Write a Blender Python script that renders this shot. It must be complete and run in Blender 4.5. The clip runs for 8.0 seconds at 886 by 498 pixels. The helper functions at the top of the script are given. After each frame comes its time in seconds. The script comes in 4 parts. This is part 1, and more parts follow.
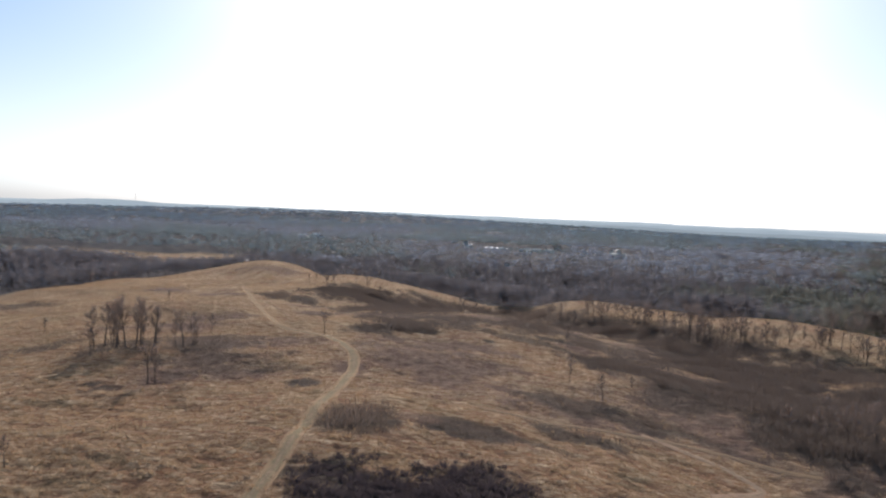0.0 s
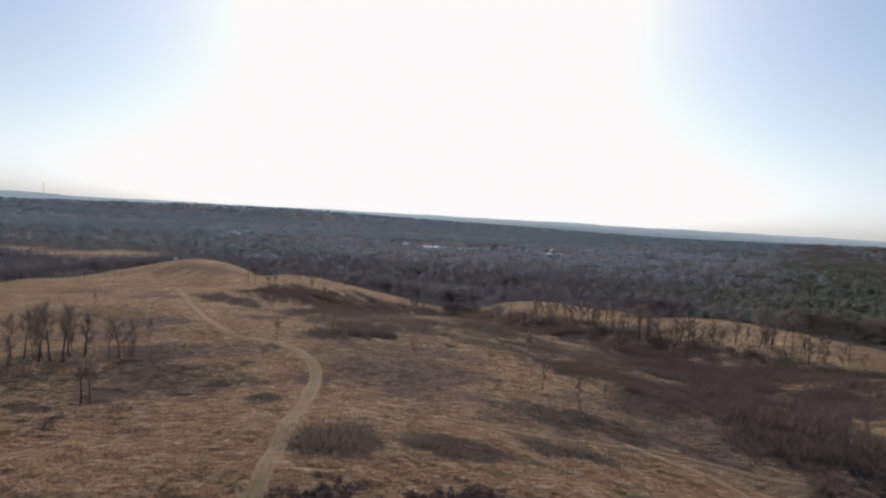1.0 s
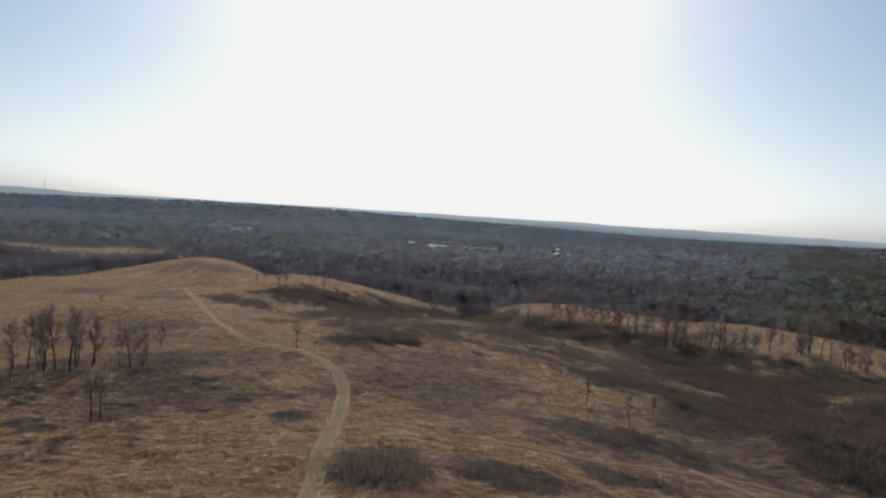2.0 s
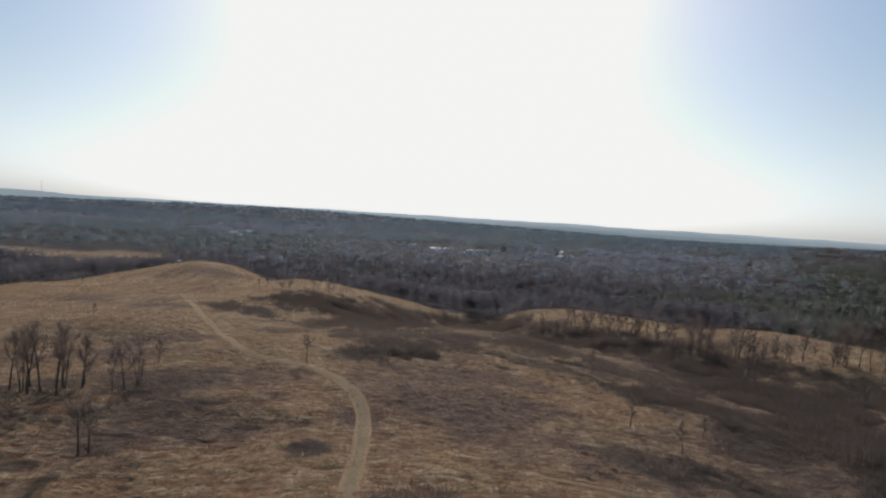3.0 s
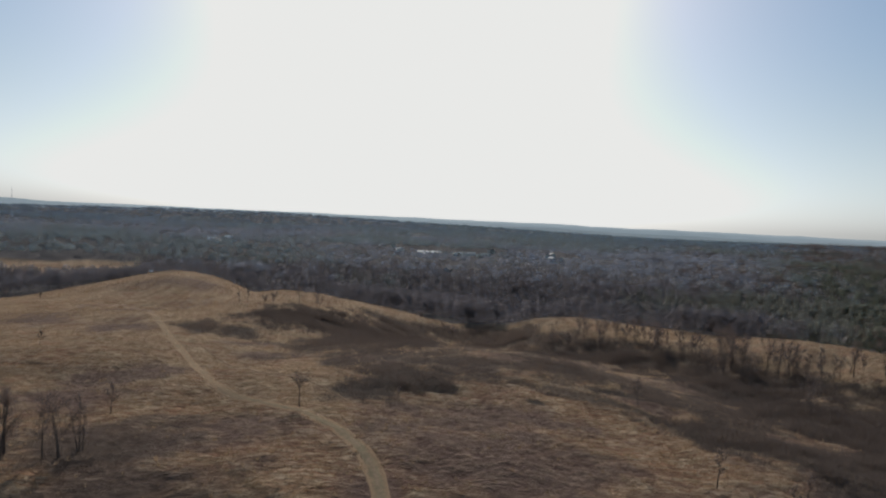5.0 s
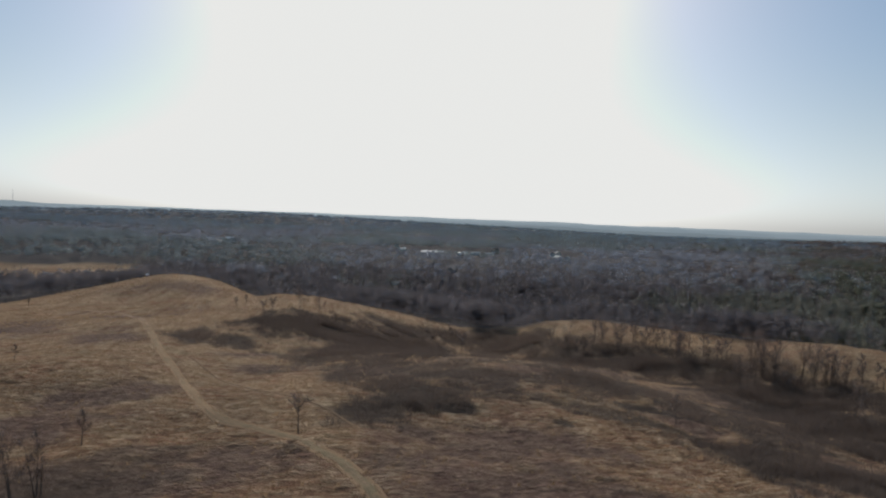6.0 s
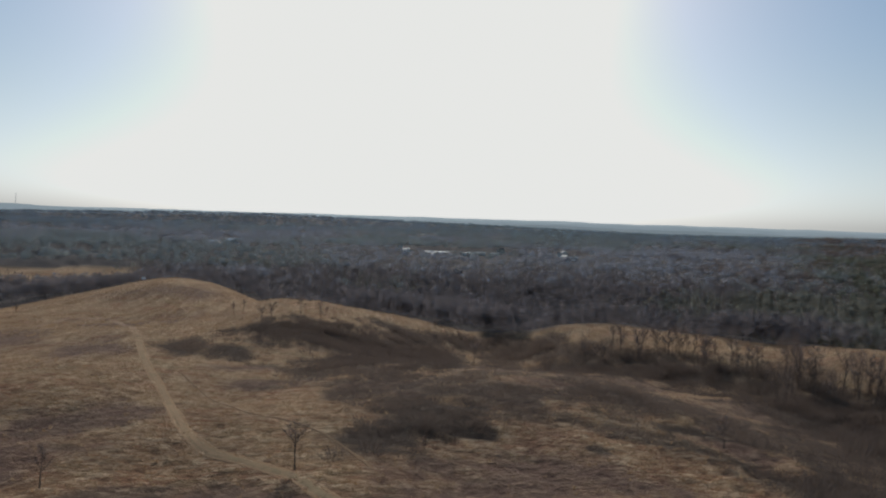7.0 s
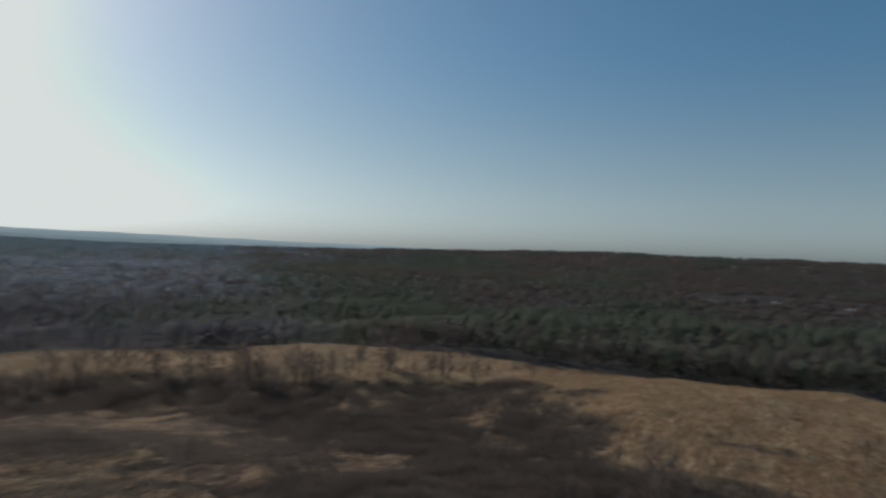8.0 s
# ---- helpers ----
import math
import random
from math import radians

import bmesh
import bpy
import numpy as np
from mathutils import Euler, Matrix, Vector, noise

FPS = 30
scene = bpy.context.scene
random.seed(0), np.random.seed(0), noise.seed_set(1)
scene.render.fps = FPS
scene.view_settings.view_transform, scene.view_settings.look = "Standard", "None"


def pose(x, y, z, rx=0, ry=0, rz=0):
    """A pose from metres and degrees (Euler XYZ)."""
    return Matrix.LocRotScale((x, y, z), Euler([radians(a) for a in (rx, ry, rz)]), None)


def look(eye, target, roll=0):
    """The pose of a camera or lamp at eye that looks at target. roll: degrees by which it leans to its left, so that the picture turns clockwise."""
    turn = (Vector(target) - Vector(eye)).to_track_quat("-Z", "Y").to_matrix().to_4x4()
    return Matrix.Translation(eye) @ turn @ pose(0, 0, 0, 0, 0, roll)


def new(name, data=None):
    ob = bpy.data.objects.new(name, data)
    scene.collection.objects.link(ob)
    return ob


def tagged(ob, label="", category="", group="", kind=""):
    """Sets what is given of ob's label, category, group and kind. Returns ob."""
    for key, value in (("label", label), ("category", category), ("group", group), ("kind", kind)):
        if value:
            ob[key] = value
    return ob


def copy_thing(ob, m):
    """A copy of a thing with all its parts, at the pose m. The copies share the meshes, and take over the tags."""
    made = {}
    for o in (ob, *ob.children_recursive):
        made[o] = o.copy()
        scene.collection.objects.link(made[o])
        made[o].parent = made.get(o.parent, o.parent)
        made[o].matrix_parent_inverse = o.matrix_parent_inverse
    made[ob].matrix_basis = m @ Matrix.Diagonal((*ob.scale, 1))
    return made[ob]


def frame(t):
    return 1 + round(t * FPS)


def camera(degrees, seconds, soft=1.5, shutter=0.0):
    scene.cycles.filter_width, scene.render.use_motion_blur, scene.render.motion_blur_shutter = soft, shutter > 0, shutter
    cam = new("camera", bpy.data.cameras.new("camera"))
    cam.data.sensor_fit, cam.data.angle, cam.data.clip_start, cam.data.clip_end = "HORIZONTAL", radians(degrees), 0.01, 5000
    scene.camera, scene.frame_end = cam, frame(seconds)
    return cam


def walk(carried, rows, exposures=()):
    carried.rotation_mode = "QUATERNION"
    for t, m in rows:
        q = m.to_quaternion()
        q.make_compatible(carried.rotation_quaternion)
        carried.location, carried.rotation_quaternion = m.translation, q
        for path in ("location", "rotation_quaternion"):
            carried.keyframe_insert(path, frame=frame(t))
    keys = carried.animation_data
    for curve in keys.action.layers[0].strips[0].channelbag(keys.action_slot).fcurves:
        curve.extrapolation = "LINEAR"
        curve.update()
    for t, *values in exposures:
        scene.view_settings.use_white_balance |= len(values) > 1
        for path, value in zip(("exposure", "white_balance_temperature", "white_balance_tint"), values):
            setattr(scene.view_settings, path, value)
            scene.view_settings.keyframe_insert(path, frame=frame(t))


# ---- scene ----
EXPO, SKY, SUN, HAZE_GLOW = -0.05, 0.165, 4.7, 1.0
# ---- camera and its walk ----
cam = camera(73.75, 8.0, soft=2.1, shutter=0.2)
# seconds, x, y, z, yaw, pitch, roll
ROWS = [
    (0.0, 0.0, 0.0, 40.0, 0.0, -3.57, 2.36),
    (0.5, -4.84, 4.17, 39.85, -5.23, -3.38, 2.92),
    (1.0, -8.34, 8.4, 39.86, -6.64, -3.42, 3.14),
    (1.5, -11.7, 13.5, 39.82, -6.84, -3.51, 3.34),
    (2.0, -14.82, 19.01, 39.71, -6.61, -3.57, 3.53),
    (3.5, -20.69, 37.96, 39.51, -7.17, -3.21, 3.3),
    (4.0, -22.06, 44.15, 39.7, -7.87, -3.1, 3.14),
    (4.5, -23.08, 50.67, 39.81, -8.43, -3.08, 2.94),
    (6.0, -24.24, 70.82, 39.76, -8.36, -3.22, 2.2),
    (6.5, -24.36, 77.58, 39.67, -8.33, -3.23, 1.97),
    (7.0, -24.48, 84.52, 39.51, -8.07, -3.24, 1.78),
    (7.2, -24.15, 87.2, 39.56, -8.35, -3.15, 1.78),
    (7.3, -23.87, 88.42, 39.6, -10.1, -3.05, 1.78),
    (7.4, -23.52, 89.56, 39.63, -13.39, -2.93, 1.79),
    (7.5, -23.17, 90.46, 39.61, -18.62, -2.81, 1.89),
    (7.6, -22.83, 91.31, 39.58, -26.49, -2.37, 1.96),
    (7.7, -22.54, 92.14, 39.54, -34.95, -1.84, 2.02),
    (7.8, -22.28, 93.0, 39.52, -43.85, -1.36, 2.16),
    (7.9, -22.01, 93.83, 39.5, -51.81, -0.76, 2.69),
    (8.0, -21.71, 94.63, 39.47, -58.69, -0.23, 3.05),
]
walk(cam, [(t, pose(x, y, z, 90 + pitch, 0, yaw) @ pose(0, 0, 0, 0, 0, roll)) for t, x, y, z, yaw, pitch, roll in ROWS],
     exposures=[(0.0, EXPO - 0.02, 6500, 15), (0.5, EXPO - 0.34, 6500, 15), (1.0, EXPO - 0.50, 6500, 14), (2.0, EXPO - 0.60, 6500, 12), (3.5, EXPO - 0.61, 6500, 11.5), (4.5, EXPO - 0.73, 6500, 11), (7.0, EXPO - 0.78, 6500, 10), (7.5, EXPO - 0.84, 6500, 8), (8.0, EXPO - 0.94, 6250, 5)])

# ---- world and sun ----
SUN_EL, SUN_AZ = 32.0, 5.0  # degrees above the horizon, degrees clockwise of +y
world = bpy.data.worlds.new("sky")
scene.world = world
world.use_nodes = True
wn = world.node_tree.nodes
sky = wn.new("ShaderNodeTexSky")
sky.sky_type = "NISHITA"
sky.sun_disc = False
sky.sun_elevation, sky.sun_rotation = radians(SUN_EL), radians(SUN_AZ)
sky.altitude, sky.air_density, sky.dust_density, sky.ozone_density = 400, 0.8, 1.9, 1.0
wn["Background"].inputs["Strength"].default_value = SKY
# low air is milky: towards the horizon the sky's colour fades to a pale grey of the same brightness
wl = world.node_tree.links
grey, mild, mix = wn.new("ShaderNodeRGBToBW"), wn.new("ShaderNodeMix"), wn.new("ShaderNodeMix")
way, apart, low = wn.new("ShaderNodeTexCoord"), wn.new("ShaderNodeSeparateXYZ"), wn.new("ShaderNodeMapRange")
mild.data_type = mix.data_type = "RGBA"
mild.blend_type = "MULTIPLY"
mild.inputs[0].default_value = 1.0
mild.inputs[7].default_value = (0.92, 1.0, 1.08, 1.0)
low.interpolation_type = "SMOOTHSTEP"
low.inputs["From Min"].default_value, low.inputs["From Max"].default_value = 0.34, 0.0
low.inputs["To Max"].default_value = 0.7
wl.new(sky.outputs["Color"], grey.inputs[0])
wl.new(grey.outputs[0], mild.inputs[6])
wl.new(way.outputs["Generated"], apart.inputs[0])
wl.new(apart.outputs["Z"], low.inputs["Value"])
wl.new(low.outputs["Result"], mix.inputs[0])
wl.new(sky.outputs["Color"], mix.inputs[6])
wl.new(mild.outputs[2], mix.inputs[7])
flat = wn.new("ShaderNodeGamma")
flat.inputs["Gamma"].default_value = 0.85
rich = wn.new("ShaderNodeHueSaturation")
rich.inputs["Saturation"].default_value, rich.inputs["Hue"].default_value = 1.32, 0.489
rich.inputs["Value"].default_value = 1.26
wl.new(mix.outputs[2], flat.inputs["Color"])
wl.new(flat.outputs["Color"], rich.inputs["Color"])
# the hazy glow round the sun is an even white
glow = wn.new("ShaderNodeMix")
glow.data_type, glow.blend_type = "RGBA", "DARKEN"
glow.inputs[0].default_value = 1.0
glow.inputs[7].default_value = (8.5, 8.6, 8.4, 1.0)
green = wn.new("ShaderNodeMix")
green.data_type, green.blend_type = "RGBA", "MULTIPLY"
green.inputs[0].default_value = 1.0
green.inputs[7].default_value = (0.975, 1.015, 1.02, 1.0)
wl.new(rich.outputs["Color"], green.inputs[6])
# brighter air turns whiter
white, much, fade = wn.new("ShaderNodeMix"), wn.new("ShaderNodeRGBToBW"), wn.new("ShaderNodeMapRange")
white.data_type = "RGBA"
white.inputs[7].default_value = (8.8, 9.1, 9.0, 1.0)
fade.interpolation_type = "SMOOTHSTEP"
fade.inputs["From Min"].default_value, fade.inputs["From Max"].default_value = 7.2, 15.5
wl.new(green.outputs[2], much.inputs[0])
wl.new(much.outputs[0], fade.inputs["Value"])
wl.new(fade.outputs["Result"], white.inputs[0])
wl.new(green.outputs[2], white.inputs[6])
wl.new(white.outputs[2], glow.inputs[6])
wl.new(glow.outputs[2], wn["Background"].inputs["Color"])
lamp = bpy.data.lights.new("sun", "SUN")
lamp.energy, lamp.angle, lamp.color = SUN, radians(0.6), (1.0, 0.955, 0.89)
sun = new("sun", lamp)
a, e = radians(SUN_AZ), radians(SUN_EL)
toward = Vector((math.sin(a) * math.cos(e), math.cos(a) * math.cos(e), math.sin(e)))
sun.matrix_world = look(toward * 900, (0, 0, 0))

# ---- materials ----


class Nodes:
    """A small help for writing node materials."""

    def __init__(self, name):
        self.mat = bpy.data.materials.new(name)
        self.mat.use_nodes = True
        self.tree = self.mat.node_tree
        self.shader = self.tree.nodes["Principled BSDF"]
        self.place = self.tree.nodes.new("ShaderNodeNewGeometry").outputs["Position"]

    def put(self, socket, value):
        if isinstance(value, bpy.types.NodeSocket):
            self.tree.links.new(value, socket)
        else:
            socket.default_value = (*value, 1.0) if isinstance(value, tuple) and len(value) == 3 and socket.type == "RGBA" else value

    def scaled(self, sx, sy, sz, turn=0.0):
        n = self.tree.nodes.new("ShaderNodeMapping")
        self.put(n.inputs["Vector"], self.place)
        n.inputs["Scale"].default_value = (sx, sy, sz)
        n.inputs["Rotation"].default_value = (0, 0, radians(turn))
        return n.outputs["Vector"]

    def noise(self, scale, detail=4.0, rough=0.55, vector=None, lo=0.0, hi=1.0):
        n = self.tree.nodes.new("ShaderNodeTexNoise")
        self.put(n.inputs["Vector"], vector or self.place)
        n.inputs["Scale"].default_value, n.inputs["Detail"].default_value, n.inputs["Roughness"].default_value = scale, detail, rough
        return self.ramp(n.outputs["Fac"], lo, hi)

    def ramp(self, value, lo, hi):
        n = self.tree.nodes.new("ShaderNodeMapRange")
        n.interpolation_type = "SMOOTHSTEP"
        self.put(n.inputs["Value"], value)
        n.inputs["From Min"].default_value, n.inputs["From Max"].default_value = lo, hi
        return n.outputs["Result"]

    def mix(self, fac, one, two, how="MIX"):
        n = self.tree.nodes.new("ShaderNodeMix")
        n.data_type, n.blend_type = "RGBA", how
        self.put(n.inputs[0], fac)
        self.put(n.inputs[6], one)
        self.put(n.inputs[7], two)
        return n.outputs[2]

    def math(self, how, one, two):
        n = self.tree.nodes.new("ShaderNodeMath")
        n.operation = how
        self.put(n.inputs[0], one)
        self.put(n.inputs[1], two)
        return n.outputs[0]

    def attribute(self, name):
        n = self.tree.nodes.new("ShaderNodeAttribute")
        n.attribute_name = name
        return n.outputs["Fac"]

    def island(self):
        return self.place.node.outputs["Random Per Island"]

    def per_object(self):
        return self.tree.nodes.new("ShaderNodeObjectInfo").outputs["Random"]

    def bump(self, height, strength, distance):
        n = self.tree.nodes.new("ShaderNodeBump")
        self.put(n.inputs["Height"], height)
        n.inputs["Strength"].default_value, n.inputs["Distance"].default_value = strength, distance
        self.put(self.shader.inputs["Normal"], n.outputs["Normal"])

    def done(self, colour, rough=0.9, metal=0.0, spec=0.2):
        self.put(self.shader.inputs["Base Color"], colour)
        self.put(self.shader.inputs["Roughness"], rough)
        self.shader.inputs["Metallic"].default_value = metal
        self.shader.inputs["Specular IOR Level"].default_value = spec
        return self.mat


def ground_material():
    n = Nodes("dry_grassland")
    streak = n.scaled(0.42, 1.5, 1.0, 6)
    wide = n.noise(0.018, 5, 0.6, lo=0.38, hi=0.62)
    patch = n.noise(0.07, 6, 0.65, lo=0.40, hi=0.60)
    rust = n.noise(0.13, 6, 0.68, n.scaled(0.7, 1.5, 1.0, 40), 0.47, 0.60)
    clump = n.noise(0.85, 7, 0.75, streak, 0.42, 0.58)
    tuft = n.noise(1.3, 5, 0.7, streak, 0.38, 0.62)
    fine = n.noise(4.0, 4, 0.7, streak, 0.36, 0.64)
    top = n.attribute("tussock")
    grass = n.mix(wide, STRAW_A, STRAW_B)
    grass = n.mix(n.math("MULTIPLY", patch, 0.7), grass, STRAW_C)
    grass = n.mix(n.math("MULTIPLY", rust, 0.5), grass, STRAW_D)
    russet = n.mix(patch, (0.455, 0.246, 0.130), (0.29, 0.150, 0.086))
    grass = n.mix(n.math("MULTIPLY", n.attribute("russet"), 0.8), grass, russet)
    grass = n.mix(n.math("MULTIPLY", rust, 0.42), grass, (0.37, 0.165, 0.096))
    olive = n.math("MULTIPLY", n.noise(0.15, 5, 0.65, n.scaled(0.7, 1.5, 1.0, 20), 0.51, 0.63), 0.62)
    grass = n.mix(olive, grass, (0.235, 0.178, 0.095))
    heath = n.mix(tuft, (0.168, 0.108, 0.089), (0.238, 0.156, 0.124))
    grass = n.mix(n.math("MULTIPLY", n.attribute("heath"), 0.84), grass, heath)
    # light on the tussock tops put into the colour: paler where relief is high
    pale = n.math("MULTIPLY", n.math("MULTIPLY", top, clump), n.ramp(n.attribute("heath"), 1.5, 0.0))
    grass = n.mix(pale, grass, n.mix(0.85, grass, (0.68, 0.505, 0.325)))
    # shade between tussocks put into the colour: darker where relief is low
    gap_shade = n.math("MULTIPLY", n.math("SUBTRACT", 1.0, clump), n.ramp(top, 0.75, 0.15))
    grass = n.mix(n.math("MULTIPLY", gap_shade, 0.72), grass, n.mix(0.62, grass, (0.10, 0.056, 0.042)))
    grass = n.mix(n.math("MULTIPLY", tuft, n.math("MULTIPLY", n.ramp(n.attribute("heath"), 1.2, 0.0), 0.35)), grass, n.mix(0.5, grass, (0.54, 0.375, 0.225)))
    grass = n.mix(n.math("MULTIPLY", fine, 0.4), grass, n.mix(0.6, grass, (0.115, 0.066, 0.046)))
    litter = n.mix(n.noise(0.5, 5, 0.65, lo=0.35, hi=0.65), (0.094, 0.071, 0.056), (0.132, 0.098, 0.074))
    floor = n.mix(n.noise(0.08, 5, 0.6, lo=0.35, hi=0.65), (0.120, 0.106, 0.100), (0.148, 0.130, 0.122))
    colour = n.mix(n.attribute("brush"), grass, litter)
    colour = n.mix(n.attribute("wood"), colour, floor)
    n.bump(n.math("ADD", clump, n.math("MULTIPLY", tuft, 0.6)), 1.0, 0.4)
    return n.done(colour, 0.95, spec=0.1)


def track_material(name, dirt_a, dirt_b, verge):
    n = Nodes(name)
    side = n.math("ABSOLUTE", n.attribute("side"), 0.0)
    dirt = n.mix(n.noise(0.35, 6, 0.7, lo=0.38, hi=0.62), dirt_a, dirt_b)
    dirt = n.mix(n.math("MULTIPLY", n.noise(3.0, 5, 0.7, lo=0.4, hi=0.65), 0.6), dirt, n.mix(0.5, dirt, (0.12, 0.095, 0.06)))
    middle = n.mix(n.noise(1.2, 5, 0.7, lo=0.35, hi=0.65), (0.21, 0.155, 0.092), (0.30, 0.205, 0.13))
    grassy = n.math("MULTIPLY", n.ramp(side, 0.34, 0.10), n.noise(0.22, 4, 0.6, lo=0.36, hi=0.6))
    colour = n.mix(grassy, dirt, middle)
    edge = n.math("ADD", side, n.math("MULTIPLY", n.noise(0.7, 5, 0.75, lo=0.2, hi=0.8), 0.55))
    edge = n.math("ADD", edge, n.math("MULTIPLY", n.attribute("fade"), 1.2))
    worn = n.attribute("worn")
    colour = n.mix(n.math("MULTIPLY", n.math("SUBTRACT", 1.0, worn), n.math("ADD", 0.45, n.math("MULTIPLY", grassy, 0.5))), colour, verge)
    colour = n.mix(n.ramp(edge, 0.42, 1.02), colour, verge)
    n.bump(n.noise(2.0, 6, 0.7), 0.8, 0.25)
    return n.done(colour, 0.95, spec=0.1)


def twig_material(name, one, two, scale=0.05, through_light=0.5, gaps=0.0):
    """Fine stems and blades: part of the light passes between and through them."""
    n = Nodes(name)
    colour = n.mix(n.island(), one, two)
    colour = n.mix(n.math("MULTIPLY", n.noise(scale, 4, 0.6, lo=0.35, hi=0.65), 0.6), colour, two)
    n.done(colour, 0.95, spec=0.05)
    glow = n.tree.nodes.new("ShaderNodeBsdfTranslucent")
    n.put(glow.inputs["Color"], colour)
    both = n.tree.nodes.new("ShaderNodeMixShader")
    both.inputs[0].default_value = through_light
    n.tree.links.new(n.shader.outputs[0], both.inputs[1])
    n.tree.links.new(glow.outputs[0], both.inputs[2])
    last = both
    if gaps:
        # each blade stands for a spray of finer twigs with air between them
        air, last = n.tree.nodes.new("ShaderNodeBsdfTransparent"), n.tree.nodes.new("ShaderNodeMixShader")
        last.inputs[0].default_value = gaps
        n.tree.links.new(both.outputs[0], last.inputs[1])
        n.tree.links.new(air.outputs[0], last.inputs[2])
    n.tree.links.new(last.outputs[0], n.tree.nodes["Material Output"].inputs["Surface"])
    return n.mat


def bark_material():
    n = Nodes("grey_bark")
    ridges = n.noise(6.0, 6, 0.7, n.scaled(2.0, 2.0, 0.35), 0.3, 0.7)
    colour = n.mix(ridges, (0.064, 0.046, 0.039), (0.140, 0.102, 0.083))
    colour = n.mix(n.math("MULTIPLY", n.per_object(), 0.5), colour, (0.16, 0.125, 0.10))
    n.bump(ridges, 0.8, 0.06)
    return n.done(colour, 0.95, spec=0.1)


def plain_material(name, one, two, scale, rough=0.8, metal=0.0, spec=0.3):
    n = Nodes(name)
    colour = n.mix(n.noise(scale, 5, 0.6, lo=0.35, hi=0.65), one, two)
    n.bump(n.noise(scale * 4, 4, 0.6), 0.2, 0.02)
    return n.done(colour, rough, metal, spec)


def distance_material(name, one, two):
    """Far ridges seen through miles of air: the blue haze is put in as emission."""
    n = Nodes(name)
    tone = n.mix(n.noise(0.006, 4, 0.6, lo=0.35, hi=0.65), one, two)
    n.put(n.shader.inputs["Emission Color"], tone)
    n.shader.inputs["Emission Strength"].default_value = HAZE_GLOW
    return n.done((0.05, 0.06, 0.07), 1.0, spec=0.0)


STRAW_A, STRAW_B, STRAW_C, STRAW_D = (0.535, 0.362, 0.200), (0.388, 0.236, 0.126), (0.272, 0.151, 0.084), (0.378, 0.186, 0.095)
M_GROUND, M_BARK = ground_material(), bark_material()
M_TRACK = track_material("worn_dirt_track", (0.205, 0.160, 0.092), (0.265, 0.205, 0.118), (0.32, 0.205, 0.118))
M_SIDE = track_material("trampled_grass", (0.34, 0.228, 0.147), (0.40, 0.275, 0.176), (0.35, 0.225, 0.145))
M_RUT = track_material("dark_rut", (0.20, 0.132, 0.084), (0.25, 0.165, 0.102), (0.29, 0.185, 0.108))
M_TWIG = twig_material("bare_twigs", (0.172, 0.126, 0.108), (0.232, 0.172, 0.146), 0.05, 0.5, 0.6)
M_BRUSH = twig_material("bramble_stems", (0.166, 0.123, 0.099), (0.218, 0.161, 0.127), 0.05, 0.5, 0.3)
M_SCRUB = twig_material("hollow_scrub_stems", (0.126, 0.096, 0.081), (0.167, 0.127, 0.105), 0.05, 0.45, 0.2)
M_DARK = twig_material("dark_bramble_stems", (0.080, 0.060, 0.062), (0.115, 0.088, 0.088), 0.05, 0.4)
M_GRASS = twig_material("straw_blades", (0.58, 0.42, 0.26), (0.36, 0.225, 0.13), 0.08)
M_WOOD = twig_material("leafless_woods", (0.230, 0.211, 0.223), (0.251, 0.226, 0.233), 0.012, 0.56, 0.67)
M_PINE = twig_material("pine_needles", (0.230, 0.230, 0.193), (0.253, 0.246, 0.204), 0.02, 0.56, 0.67)
# the same woods bluer and paler with distance: haze put into the colour
M_WOOD_MID = twig_material("hazed_valley_leafless_woods", (0.372, 0.392, 0.447), (0.401, 0.415, 0.465), 0.008, 0.56, 0.67)
M_PINE_MID = twig_material("hazed_valley_pine_needles", (0.314, 0.364, 0.375), (0.339, 0.381, 0.386), 0.02, 0.56, 0.67)
M_WOOD_FAR = twig_material("hazed_far_leafless_woods", (0.276, 0.339, 0.407), (0.303, 0.359, 0.421), 0.006, 0.56, 0.67)
M_PINE_FAR = twig_material("hazed_far_pine_needles", (0.285, 0.362, 0.403), (0.319, 0.390, 0.420), 0.02, 0.56, 0.67)
# the same woods away from the sunward haze, browner without its blue
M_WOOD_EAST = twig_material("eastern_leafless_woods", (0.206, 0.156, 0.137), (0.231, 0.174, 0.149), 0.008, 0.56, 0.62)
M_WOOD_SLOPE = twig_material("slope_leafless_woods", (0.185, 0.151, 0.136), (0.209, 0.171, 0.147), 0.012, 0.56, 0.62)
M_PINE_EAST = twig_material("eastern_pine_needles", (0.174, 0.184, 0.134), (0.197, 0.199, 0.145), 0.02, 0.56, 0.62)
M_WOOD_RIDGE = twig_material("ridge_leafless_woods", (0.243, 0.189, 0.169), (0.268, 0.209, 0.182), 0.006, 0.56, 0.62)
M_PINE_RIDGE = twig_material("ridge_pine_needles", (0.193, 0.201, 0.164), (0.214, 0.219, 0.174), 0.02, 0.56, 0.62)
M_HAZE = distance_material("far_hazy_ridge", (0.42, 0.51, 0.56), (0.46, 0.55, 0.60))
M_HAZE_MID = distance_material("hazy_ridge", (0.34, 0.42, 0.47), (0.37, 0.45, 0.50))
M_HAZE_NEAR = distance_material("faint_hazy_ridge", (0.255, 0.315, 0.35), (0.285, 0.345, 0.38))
M_WHITE = plain_material("white_roof_paint", (0.80, 0.79, 0.76), (0.72, 0.71, 0.68), 0.2, 0.4)
